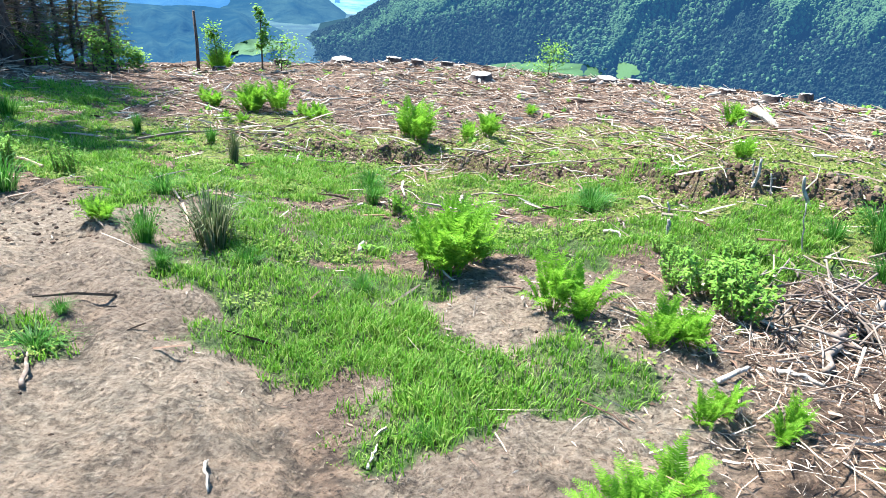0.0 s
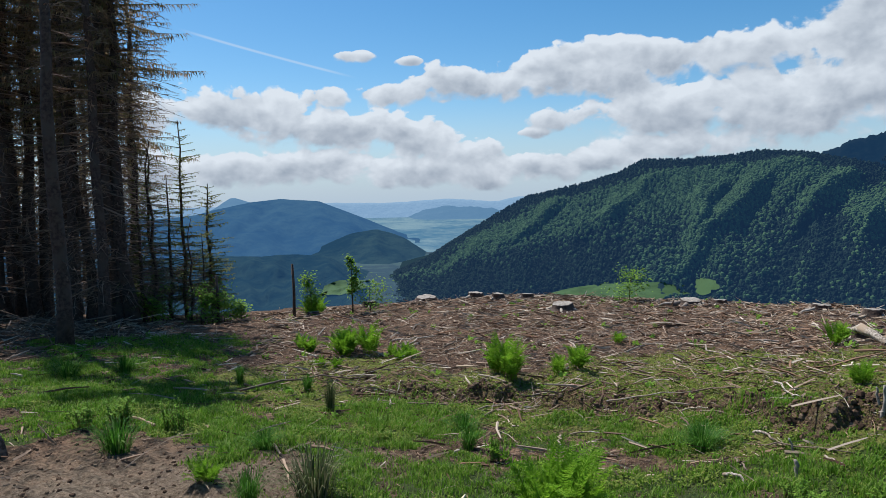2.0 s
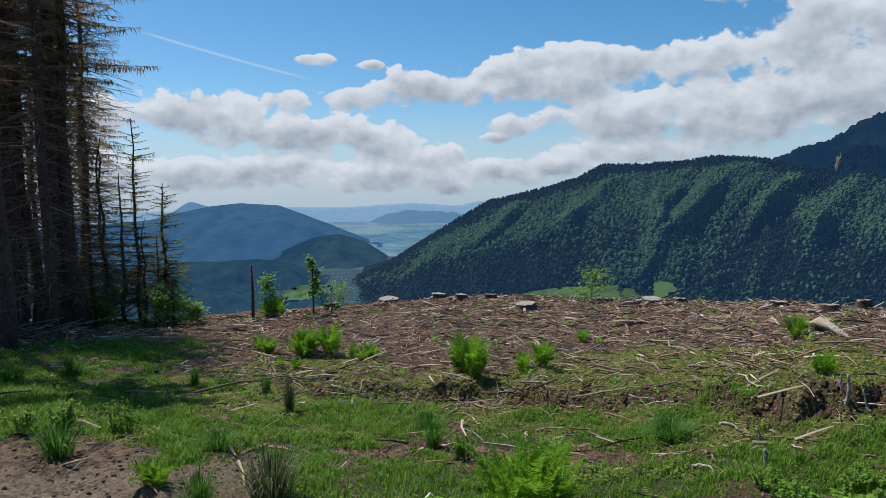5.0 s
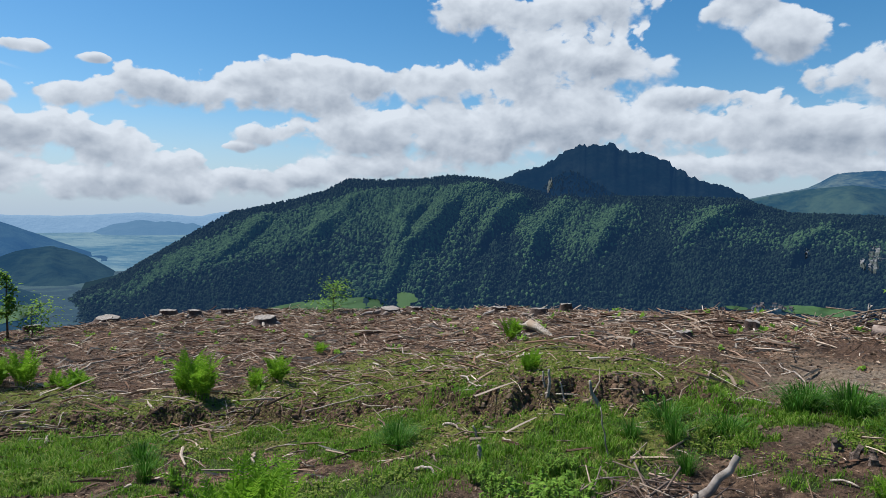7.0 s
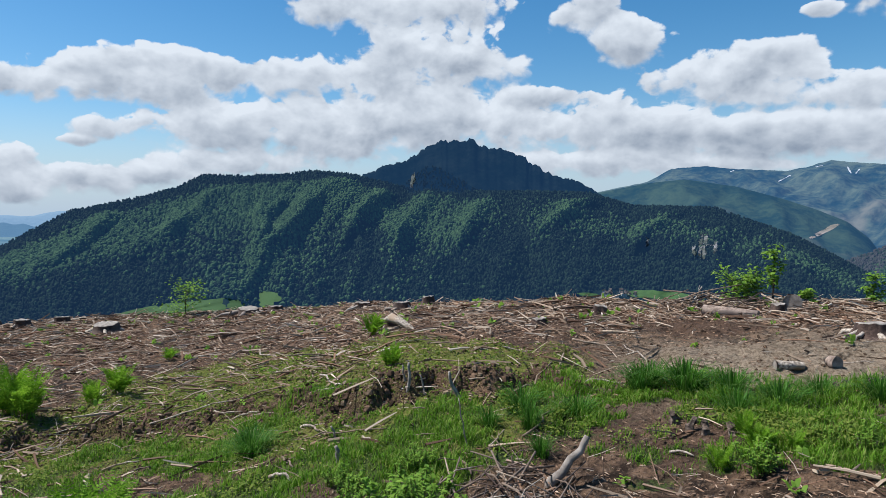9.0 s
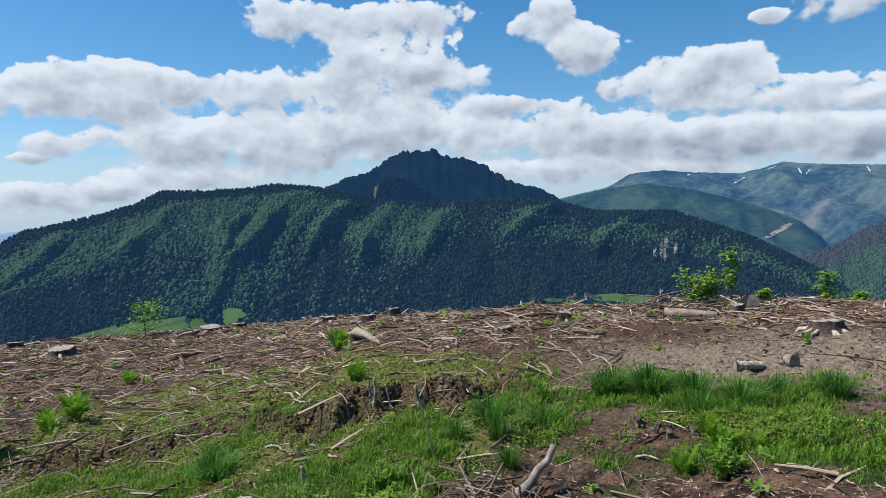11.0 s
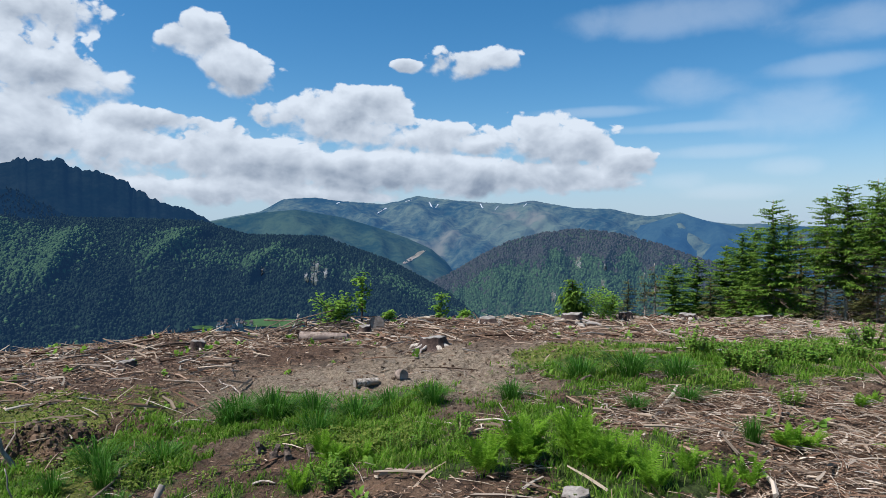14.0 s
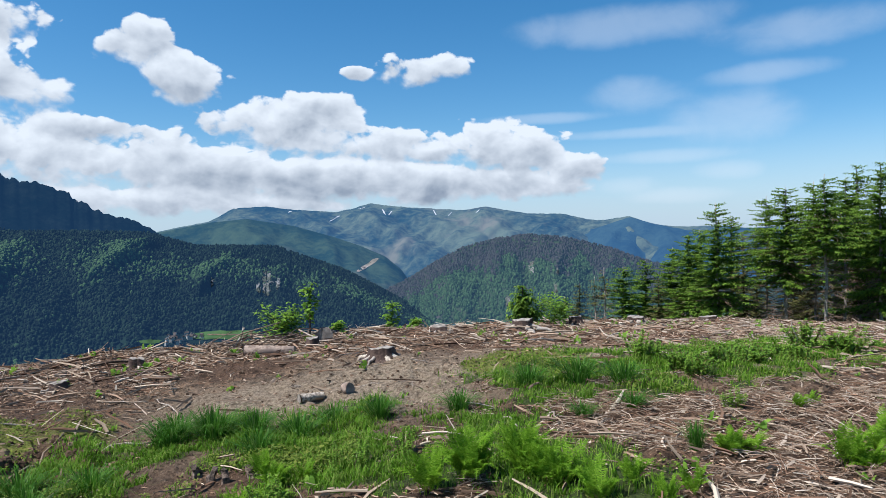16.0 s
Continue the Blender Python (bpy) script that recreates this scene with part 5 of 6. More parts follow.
aside(*[k for row in kinds.values() for k in row])


# ---- saplings, bushes and dead poles along the brow ----
def sapling(name, rng, tall, wide, leaves, mat, label, category, leaf=0.07, forks=9, low=0.15):
    base = new(name)
    tagged(base, label, category)
    wood_soup, crown = Soup(), Soup()
    lean = rng.uniform(-0.08, 0.08)
    pts = [(lean * tall * q * q, 0.05 * tall * noise.noise(Vector((q * 3, tall * 3, 2))), tall * q - 0.05 * (q == 0)) for q in (0, 0.25, 0.5, 0.75, 1)]
    wood_soup.tube(pts, [0.014 * tall + 0.006, 0.012 * tall + 0.004, 0.009 * tall + 0.003, 0.006 * tall + 0.002, 0.002], 5, True)
    for n in range(forks):
        q = low + (0.97 - low) * (n + rng.random()) / forks
        i = min(3, int(q * 4))
        o = Vector(pts[i]).lerp(Vector(pts[i + 1]), q * 4 - i)
        t = rng.uniform(0, 6.28)
        way = Vector((math.cos(t), math.sin(t), rng.uniform(0.2, 0.9))).normalized()
        length = wide * rng.uniform(0.3, 0.6) * (1.1 - 0.5 * q)
        wood_soup.tube([o, o + way * length * 0.5, o + way * length + Vector((0, 0, 0.05 * length))], [0.006, 0.004, 0.002], 3, False)
        for _ in range(leaves):
            r = rng.uniform(0.2, 1.1)
            c = o + way * length * r + Vector((rng.gauss(0, 1), rng.gauss(0, 1), rng.gauss(0, 1))) * wide * 0.1
            u = Vector((rng.uniform(-1, 1), rng.uniform(-1, 1), rng.uniform(-0.5, 0.4))).normalized()
            k = leaf * rng.uniform(0.6, 1.3)
            crown.blade(c, u, Vector((rng.uniform(-0.4, 0.4), rng.uniform(-0.4, 0.4), 1)).normalized(), k, k * 0.6, k * 0.15)
    wood_soup.object("stem", bark, base, True)
    crown.object("crown", mat, base)
    return base


rng = random.Random(77)
thin_tree = "slender young broadleaved tree with fresh light leaves"
low_bush = "low leafy bush with fresh green leaves"
for x, y, tall, wide, kind in ((9.7, 6.66, 0.88, 0.42, 0), (9.15, 6.95, 0.42, 0.55, 1), (9.45, 6.85, 0.42, 0.4, 1), (13.0, 6.95, 0.85, 0.42, 0), (13.45, 3.83, 0.38, 0.8, 1), (14.06, 3.64, 0.40, 0.6, 1), (-5.44, 19.04, 1.75, 0.55, 0), (-6.7, 18.9, 1.2, 0.9, 0), (-4.93, 19.18, 0.85, 1.0, 1), (-10.65, 20.68, 1.1, 1.1, 1), (2.78, 19.49, 0.85, 0.9, 1), (10.3, 6.5, 0.15, 0.2, 1), (12.1, 5.9, 0.2, 0.2, 1), (11.6, 6.2, 0.14, 0.16, 1), (14.9, 4.6, 0.4, 0.3, 1), (-10.9, 17.9, 1.1, 0.9, 1), (-11.4, 17.2, 0.9, 0.7, 1)):
    if kind == 0:
        ob = sapling("sapling", rng, tall, wide, 20 if tall < 1 else 40, leaf_fresh, thin_tree, "young tree", 0.06 + 0.025 * tall, 12, 0.3)
    else:
        ob = sapling("bush", rng, tall, wide * 1.3, 40, leaf_fresh, low_bush, "bush", 0.05 + 0.035 * tall, 14, 0.05)
    stand(ob, x, y, rng.uniform(0, 360))
young_needles = islands("yellow_green_needles", ((0.10, 0.11, 0.035), (0.17, 0.18, 0.05), (0.24, 0.25, 0.07), (0.16, 0.12, 0.06)), 0.8, 0.45)
for x, y, tall in ((-11.0, 19.4, 6.2), (-10.75, 20.6, 4.4), (-11.6, 18.6, 5.2)):
    stand(spruce("young_spruce", rng, tall, 0.05, 0.10, 0.85, 26, 0.75, young_needles, bark, "slender young tree with sparse yellow-green twigs by the wood", "young tree", dead=1.0, droop=0.05, fine=2.0, spray=(0.10, 0.24), width=(0.16, 0.32), hang=(-0.7, 0.4), taper=0.5), x, y, rng.uniform(0, 360))
# leafy shrubs at the foot of the western wood
for az, el, tall, wide in ((-28.8, -6.9, 1.1, 0.8), (-27.9, -6.9, 0.8, 0.8), (-27.0, -7.0, 0.7, 0.8), (-32.5, -7.4, 0.6, 0.7), (-25.6, -7.0, 0.5, 0.6)):
    x, y = land_at(az, el)
    stand(sapling("bush", rng, tall, wide * 1.2, 30, leaf_fresh, "light green leafy shrub at the foot of the spruces", "bush", 0.09, 14, 0.05), x, y, rng.uniform(0, 360))
small_fir = spruce("young_spruce", rng, 1.0, 0.02, 0.05, 0.3, 14, 0.95, needle_east, bark, "small young spruce growing on the brow", "young tree", dead=0.2, droop=0.2, fine=2.5)
stand(small_fir, 13.28, 4.07, 0, 0.75)
for x, y, tall in ((-7.08, 18.5, 1.62), (-9.05, 17.64, 1.4)):
    s = Soup()
    s.tube([(0, 0, -0.1), (0.01, 0.02, tall * 0.5), (-0.01, 0, tall)], [0.05, 0.042, 0.035], 7, True, 0.15, tall)
    ob = s.object("dead_pole", bark, None, True)
    tagged(ob, "dark bare broken pole standing upright in the soil", "pole")
    stand(ob, x, y)


# ---- stumps, logs and branches ----
def stump(rng, wide, tall, roots, label, spread=1.0, sawn=True):
    """A sawn stump with flaring bark, a tilted cut face with rings and roots running out."""
    base = new("tree_stump")
    tagged(base, label, "stump", "stumps of the felled trees")
    sides, r0 = 18, wide / 2
    flare = [1 + 0.38 * noise.noise(Vector((math.cos(k / sides * math.tau) * 1.6, math.sin(k / sides * math.tau) * 1.6, wide * 9))) for k in range(sides)]
    s = Soup()
    levels = ((-0.12, 1.75), (0.0, 1.42), (0.25, 1.12), (0.6, 1.0), (1.0, 0.96))
    tilt = rng.uniform(-0.12, 0.12)
    for z, k in levels:
        for n in range(sides):
            t = n / sides * math.tau
            r = r0 * k * (1 + (flare[n] - 1) * (1.9 - z))
            s.v.append((math.cos(t) * r, math.sin(t) * r, tall * z + tilt * math.cos(t) * r * max(0, z) + 0.16 * tall * max(0.0, z) * noise.noise(Vector((n * 0.9, z * 2, wide * 7)))))
    s.f += grid_faces(len(levels), sides, True)
    body = s.object("bark", bark, base, True)
    top = Soup()
    last = s.v[-sides:]
    top.v = [(x * 0.995, y * 0.995, z - 0.004) for x, y, z in last] + [(x * 0.94, y * 0.94, z + 0.008) for x, y, z in last] + [(0, 0, sum(p[2] for p in last) / sides + 0.01)]
    top.f = grid_faces(2, sides, True) + [(sides + n, sides + (n + 1) % sides, 2 * sides) for n in range(sides)]
    top.object("cut_face", cut_wood, base, False, "grey-brown sawn face")
    for n in range(roots):
        t = (n + rng.uniform(-0.3, 0.3)) / max(1, roots) * math.tau
        length = wide * rng.uniform(0.4, 0.9) * spread
        way = Vector((math.cos(t), math.sin(t), 0))
        kink = Vector((-way.y, way.x, 0)) * rng.uniform(-0.25, 0.25) * length
        r = Soup()
        k = wide * rng.uniform(0.07, 0.13)
        r.tube([way * r0 * 0.7 + Vector((0, 0, tall * 0.45)), way * (r0 + length * 0.25) + kink * 0.2 + Vector((0, 0, tall * 0.2)), way * (r0 + length * 0.6) + kink + Vector((0, 0, 0.03)), way * (r0 + length) + kink * 1.3 + Vector((0, 0, -0.08))], [k * 1.2, k, k * 0.75, k * 0.3], 7, True, 0.25, n + wide)
        r.object("root", dead_wood if n % 3 == 0 else bark_pale, body, True)
    return base


rng = random.Random(41)
flat_label, root_label = "low grey sawn tree stump among wood debris", "weathered tree stump with exposed pale roots"
for n, (x, y, wide) in enumerate(STUMPS):
    far = math.hypot(x, y)
    bold = n in (5, 9, 10, 12, 16, 18, 20)
    tall = rng.uniform(0.14, 0.21) if far > 12 else rng.uniform(0.15, 0.20) if bold and n < 17 else rng.uniform(0.10, 0.15)
    ob = stump(rng, wide * (0.68 if far > 9 else 0.7), tall, rng.randint(5, 7) if bold else rng.randint(2, 4), root_label if bold else flat_label, 1.3 if bold else 0.8)
    stand(ob, x, y, rng.uniform(0, 360), 1.0, 0.02)
# the split root that leans out of its stump, beside a fern
s = Soup()
s.tube([(-0.02, 0.12, 0.14), (0, 0, 0.17), (0.05, -0.18, 0.14), (0.11, -0.38, 0.08), (0.16, -0.60, -0.02)], [0.045, 0.07, 0.062, 0.045, 0.018], 10, True, 0.5, 2.0)
stand(tagged(s.object("split_root", dead_wood, None, True), "pale split root slab lying against a stump", "root"), 4.27, 9.02)


def branch(name, points, girth, mat, label, rng, category="branch", twigs=2, sides=7, group=""):
    """A bent branch with a few snapped twigs, through points given in the world."""
    a, b = Vector(points[0]), Vector(points[-1])
    base = new(name)
    base.location = a
    tagged(base, label, category, group)
    pts, n = [], 7
    length = (b - a).length
    for i in range(n):
        q = i / (n - 1)
        k = q * (len(points) - 1)
        j = min(len(points) - 2, int(k))
        p = Vector(points[j]).lerp(Vector(points[j + 1]), k - j)
        wob = length * 0.06 * math.sin(q * math.pi)
        p += Vector((rng.uniform(-1, 1), rng.uniform(-1, 1), rng.uniform(-0.3, 0.5))) * wob
        pts.append(p - a)
    s = Soup()
    s.tube(pts, [girth / 2 * (1 - 0.45 * i / (n - 1)) for i in range(n)], sides, True, 0.22, length + girth * 50)
    limb = s.object("limb", mat, base, True)
    for _ in range(twigs):
        i = rng.randint(1, n - 2)
        w = Vector((rng.uniform(-1, 1), rng.uniform(-1, 1), rng.uniform(0.1, 0.9))).normalized()
        t = Soup()
        k = length * rng.uniform(0.08, 0.22)
        t.tube([pts[i], pts[i] + w * k * 0.6, pts[i] + w * k + Vector((0, 0, -0.1 * k))], [girth * 0.22, girth * 0.16, girth * 0.08], 5, True)
        t.object("twig", mat, limb, True)
    return base


pale_label, brown_label = "weathered pale grey fallen branch on the soil", "brown fallen branch with bark lying among debris"
for n, (*line, d) in enumerate(BRANCHES_NEAR + STICKS_BANK + STICKS_GRASS + STICKS_TRACK):
    d = max(0.014, d * 0.8)
    spots = [Vector((line[k], line[k + 1], 0)) for k in range(0, len(line), 2)]
    if len(spots) == 2:
        spots = [spots[0].lerp(spots[1], q) for q in (0, 0.33, 0.66, 1)]
    p = [(v.x, v.y, ground_z(v.x, v.y) + d * 0.5 + (0.02 if 0 < k < len(spots) - 1 else 0.0)) for k, v in enumerate(spots)]
    branch("fallen_branch", p, d, dead_wood if n % 3 else brown_wood, pale_label if n % 3 else brown_label, rng, twigs=n % 2, group="fallen branches")
# branches that stick up out of the ground: foot, tip above the ground, thickness
STAKES = [
    ((2.84, 5.52), (0.01, 0.0, 0.24), 0.038), ((2.86, 5.60), (-0.03, 0.01, 0.13), 0.027), ((2.99, 5.47), (-0.04, 0.02, 0.19), 0.022),
    ((3.20, 5.21), (-0.08, 0.04, 0.25), 0.043), ((2.68, 4.21), (-0.05, 0.03, 0.37), 0.013), ((1.83, 4.56), (-0.02, 0.01, 0.11), 0.044),
    ((2.01, 5.12), (-0.04, 0.01, 0.14), 0.024), ((2.78, 3.34), (0.19, -0.10, 0.29), 0.07), ((8.35, 7.1), (0.11, -0.13, 0.33), 0.04), ((8.5, 7.1), (0.3, 0.2, 0.28), 0.02),
    ((9.1, -0.6), (-0.08, 0.1, 0.45), 0.016),
]
for n, ((x, y), (dx, dy, dz), d) in enumerate(STAKES):
    z = ground_z(x, y)
    branch("standing_stake", [(x - dx * 0.2, y - dy * 0.2, z - 0.06), (x + dx * 0.5, y + dy * 0.5, z + dz * 0.5), (x + dx, y + dy, z + dz)], d, cut_wood, "weathered dead branch stuck upright in the soil", rng, "stake", 0)


log_bark = speckled("log_bark", (0.15, 0.105, 0.08), (0.36, 0.27, 0.21), 16.0, 0.9, 0.8, 0.015, (0.16, 0.12, 0.10), "Object")


def log(x, y, turn, length, girth, label, mat=None):
    base = new("log")
    tagged(base, label, "log")
    s = Soup()
    s.tube([(-length / 2 + length * i / 6, 0.01 * math.sin(i * 2.0), 0) for i in range(7)], [girth / 2 * (1 - 0.04 * i) for i in range(7)], 14, False, 0.1, girth * 9)
    s.object("bark", mat or log_bark, base, True)
    for end, k in ((-1, 1.0), (1, 0.76)):
        c = Soup()
        c.v = [(end * (length / 2 + 0.003), math.cos(q / 14 * math.tau) * girth / 2 * k, math.sin(q / 14 * math.tau) * girth / 2 * k) for q in range(14)]
        c.f = [tuple(range(14))]
        c.object("cut_face", cut_wood, base, False, "pale sawn end")
    base.matrix_basis = pose(x, y, ground_z(x, y) + girth * 0.36, 0, 0, turn)


root_earth = speckled("root_earth", (0.05, 0.034, 0.026), (0.22, 0.16, 0.12), 22.0, 0.95, 0.9, 0.02, (0.12, 0.085, 0.065), "Object")


def root_block(x, y, wide, tall, rng):
    """An upright torn block of roots and earth in a small bank."""
    s = Soup()
    s.tube([(0, 0, -0.05), (rng.uniform(-0.01, 0.01), 0, tall * 0.4), (0.01, 0.02, tall * 0.85), (0.0, 0.04, tall)], [wide * 0.75, wide * 0.6, wide * 0.5, wide * 0.42], 7, True, 0.9, x * 7)
    ob = s.object("root_block", root_earth, None, False)
    stand(tagged(ob, "upright torn block of earth and root in a grassy bank", "earth block", "torn blocks in the bank"), x, y, rng.uniform(0, 360))


for x, y, wide, tall in ((4.05, 3.52, 0.06, 0.10), (3.97, 3.31, 0.06, 0.12), (3.96, 3.17, 0.05, 0.11), (4.10, 3.05, 0.08, 0.08), (5.43, 3.18, 0.07, 0.09), (5.54, 3.13, 0.06, 0.08), (5.61, 3.02, 0.06, 0.09), (5.70, 2.95, 0.05, 0.09)):
    root_block(x, y, wide * 0.8, tall * 0.75, rng)
root_block(-4.72, 4.62, 0.34, 0.26, rng)


log(8.05, 6.15, -68, 0.72, 0.17, "short thick sawn log with brown bark among slash")
log(5.72, 3.74, -32, 0.24, 0.09, "short pale sawn log at the edge of the grass", dead_wood)
log(6.0, 3.52, 60, 0.10, 0.12, "round wood disc tilted beside the log")
log(9.2, 6.0, 30, 0.26, 0.26, "dark cut end of a thick log near bushes")
stand(stump(rng, 0.15, 0.07, 3, "pale weathered stump with lichen among bark scraps"), 3.72, 1.0, 10, 1.0, 0.02)

# loose branches over the cutting
kinds = []
for n in range(10):
    length = rng.uniform(0.5, 1.5)
    bow = rng.uniform(-0.15, 0.15) * length
    pts = [(-length / 2, 0, 0), (-length / 6, bow, 0.02), (length / 6, bow * 0.8, 0.025), (length / 2, 0, 0)]
    kinds.append(branch("fallen_branch", pts, rng.uniform(0.010, 0.030), dead_wood if n % 3 else brown_wood, pale_label if n % 3 else brown_label, rng, twigs=rng.randint(0, 3), sides=6, group="fallen branches"))
    kinds[-1].location = (0, 0, 0)


def debris(x, y):
    """Density of slash on the felled slope."""
    r, a = math.hypot(x, y), math.degrees(math.atan2(x, y))
    if r < 1.6 or turf(x, y) > 0.5:
        return 0.08
    k = (0.5 if r > 7.5 else 0.25) * (0.35 + 1.6 * max(0.0, 0.4 + noise.noise(Vector((x * 0.9, y * 0.9, 31.0)))))
    if a > 22 and r < 4.5:
        k = 0.9
    if 42 < a < 62 and r > 8:
        k = 1.0
    if 35 < a < 90 and 5.2 < r < 8.2:
        k = 0.2
    if 46 < a < 96 and 5.4 < r < 9.4:
        k = 0.10
    if a > 66 and r < 5.6:
        k = 1.0
    if a < -8 and r < 5:
        k = 0.05
    if a < -6 and r > 5:
        k *= 0.6
    if a < -24:
        k *= 0.4
    return k


def scatter(rng, count, near, far, west=-48.0, east=112.0):
    made = 0
    while made < count:
        a, r = rng.uniform(west, east), near + (far - near) * math.sqrt(rng.random())
        brow = float(np.interp(a, [p[0] for p in LAND], [p[3] for p in LAND]))
        if r > brow + 0.8:
            continue
        sx, cy = turn_to(a)
        if rng.random() < debris(sx * r, cy * r):
            made += 1
            yield sx * r, cy * r


for n, (x, y) in enumerate(scatter(rng, 250, 3.0, 21)):
    kind = kinds[n % 10]
    far = math.hypot(x, y)
    twin(kind, x, y, rng.uniform(0, 360), rng.uniform(0.55, 1.0) * (0.4 if far < 5 else 0.6 if far < 8 else 1.0), -0.01, 0)
aside(*kinds)

litter = Soup()
for x, y in scatter(rng, 24000, 1.5, 22):
    far = math.hypot(x, y)
    t, k = rng.uniform(0, 6.28), (rng.uniform(0.03, 0.14) if rng.random() < 0.6 else rng.uniform(0.12, 0.6)) * (0.6 + 0.04 * far)
    w = Vector((math.cos(t), math.sin(t), rng.uniform(-0.2, 0.4)))
    o = Vector((x, y, ground_z(x, y) + rng.uniform(0.0, 0.04)))
    g = rng.choice((0.002, 0.003, 0.004, 0.006, 0.010)) * (0.7 + 0.08 * far)
    litter.tube([o - w * k / 2, o + Vector((rng.uniform(-1, 1), rng.uniform(-1, 1), 0.3)) * k * 0.08, o + w * k / 2], [g, g * 0.9, g * 0.5], 3, False)
for x, y in scatter(rng, 1500, 2.5, 22):
    t, k = rng.uniform(0, 6.28), rng.uniform(0.12, 0.7) * (0.5 if math.hypot(x, y) < 6 else 1.0)
    w = Vector((math.cos(t), math.sin(t), rng.uniform(-0.06, 0.16)))
    o = Vector((x, y, ground_z(x, y) + rng.uniform(0.01, 0.06)))
    g = rng.uniform(0.006, 0.018)
    mid = o + Vector((rng.uniform(-1, 1), rng.uniform(-1, 1), 0.4)) * k * 0.07
    litter.tube([o - w * k / 2, mid, o + w * k / 2], [g, g * 0.85, g * 0.5], 5, True)
# a loose mat of thin twigs and bark strips close to the path
made = 0
while made < 15000:
    a, r = rng.uniform(18, 116), 1.9 + 5.6 * math.sqrt(rng.random())
    if a < 60 and r > 3.6 or 46 < a < 70 and r > 4.0:
        continue
    sx, cy = turn_to(a)
    x, y = sx * r, cy * r
    if turf(x, y) > 0.35 or noise.noise(Vector((x * 1.4, y * 1.4, 44.0))) < -0.25:
        continue
    made += 1
    t, k = rng.uniform(0, 6.28), rng.uniform(0.03, 0.10) if rng.random() < 0.7 else rng.uniform(0.1, 0.3)
    w = Vector((math.cos(t), math.sin(t), rng.uniform(-0.25, 0.35)))
    o = Vector((x, y, ground_z(x, y) + rng.uniform(0.0, 0.035)))
    g = rng.choice((0.0012, 0.0018, 0.0025, 0.004))
    litter.tube([o - w * k / 2, o + Vector((rng.uniform(-1, 1), rng.uniform(-1, 1), 0.5)) * k * 0.1, o + w * k / 2], [g, g * 0.9, g * 0.6], 3, False)
tagged(litter.object("twig_litter", twig_mat), "dry brown and grey twigs strewn over the cutting", "twigs", kind="stuff")
chips = Soup()
for x, y in scatter(rng, 105000, 1.3, 19):
    t, k, e = rng.uniform(0, 6.28), rng.uniform(0.004, 0.022) * (1 + 0.07 * math.hypot(x, y)), rng.uniform(-0.35, 0.5)
    w, side = Vector((math.cos(t), math.sin(t), e * 0.5)) * k, Vector((-math.sin(t), math.cos(t), rng.uniform(-0.5, 0.5))) * k * rng.uniform(0.08, 0.24)
    o = Vector((x, y, ground_z(x, y) + 0.008))
    up = Vector((0, 0, k * 0.12))
    chips.add([o - w, o + side, o + w, o - side, o + up * 2], [(0, 1, 4), (1, 2, 4), (2, 3, 4), (3, 0, 4)])
tagged(chips.object("wood_chips", chip_mat), "pale wood chips and bark scraps over bare soil", "wood chips", kind="stuff")

# clods of earth, thickest along the eroded bank and on the churned soil
clods = Soup()
clod_mat = islands("soil_clods", ((0.040, 0.025, 0.016), (0.09, 0.055, 0.035), (0.19, 0.12, 0.076), (0.055, 0.034, 0.022), (0.28, 0.20, 0.13)), 0.95, 0, 30.0)
made = 0
while made < 8000:
    a, r = rng.uniform(-46, 104), 1.6 + 11 * math.sqrt(rng.random())
    bank = bank_foot(a)
    on_bank = -17 < a < 45 and -0.25 < r - bank < 0.35
    churned = a < -8 and r < 6.5 or 40 < a < 98 and 5.2 < r < 9
    if rng.random() > (1.0 if on_bank else (0.14 if a > 0 else 0.25 if r > 4.5 else 0.15) if churned else 0.10):
        continue
    sx, cy = turn_to(a)
    x, y = sx * r, cy * r
    if turf(x, y) > 0.4 and not on_bank:
        continue
    made += 1
    k = rng.uniform(0.006, 0.022) * (2.0 if on_bank and rng.random() < 0.4 else 1.0) * (0.55 if r < 4.5 else 1.0)
    o = Vector((x, y, ground_z(x, y) + k * 0.1))
    ring = [(math.cos(q * 1.0472 + r), math.sin(q * 1.0472 + r)) for q in range(6)]
    p = [o + Vector((c * 1.05, d * 1.05, -0.4)) * k * rng.uniform(0.8, 1.3) for c, d in ring]
    p += [o + Vector((c * 0.75, d * 0.75, rng.uniform(0.25, 0.6))) * k * rng.uniform(0.7, 1.2) for c, d in ring]
    p.append(o + Vector((rng.uniform(-0.3, 0.3), rng.uniform(-0.3, 0.3), rng.uniform(0.5, 0.8))) * k)
    clods.add(p, [(q, (q + 1) % 6, 6 + (q + 1) % 6, 6 + q) for q in range(6)] + [(6 + q, 6 + (q + 1) % 6, 12) for q in range(6)])
tagged(clods.object("soil_clods", clod_mat), "dark crumbling clods of earth on the churned soil", "soil", kind="stuff")


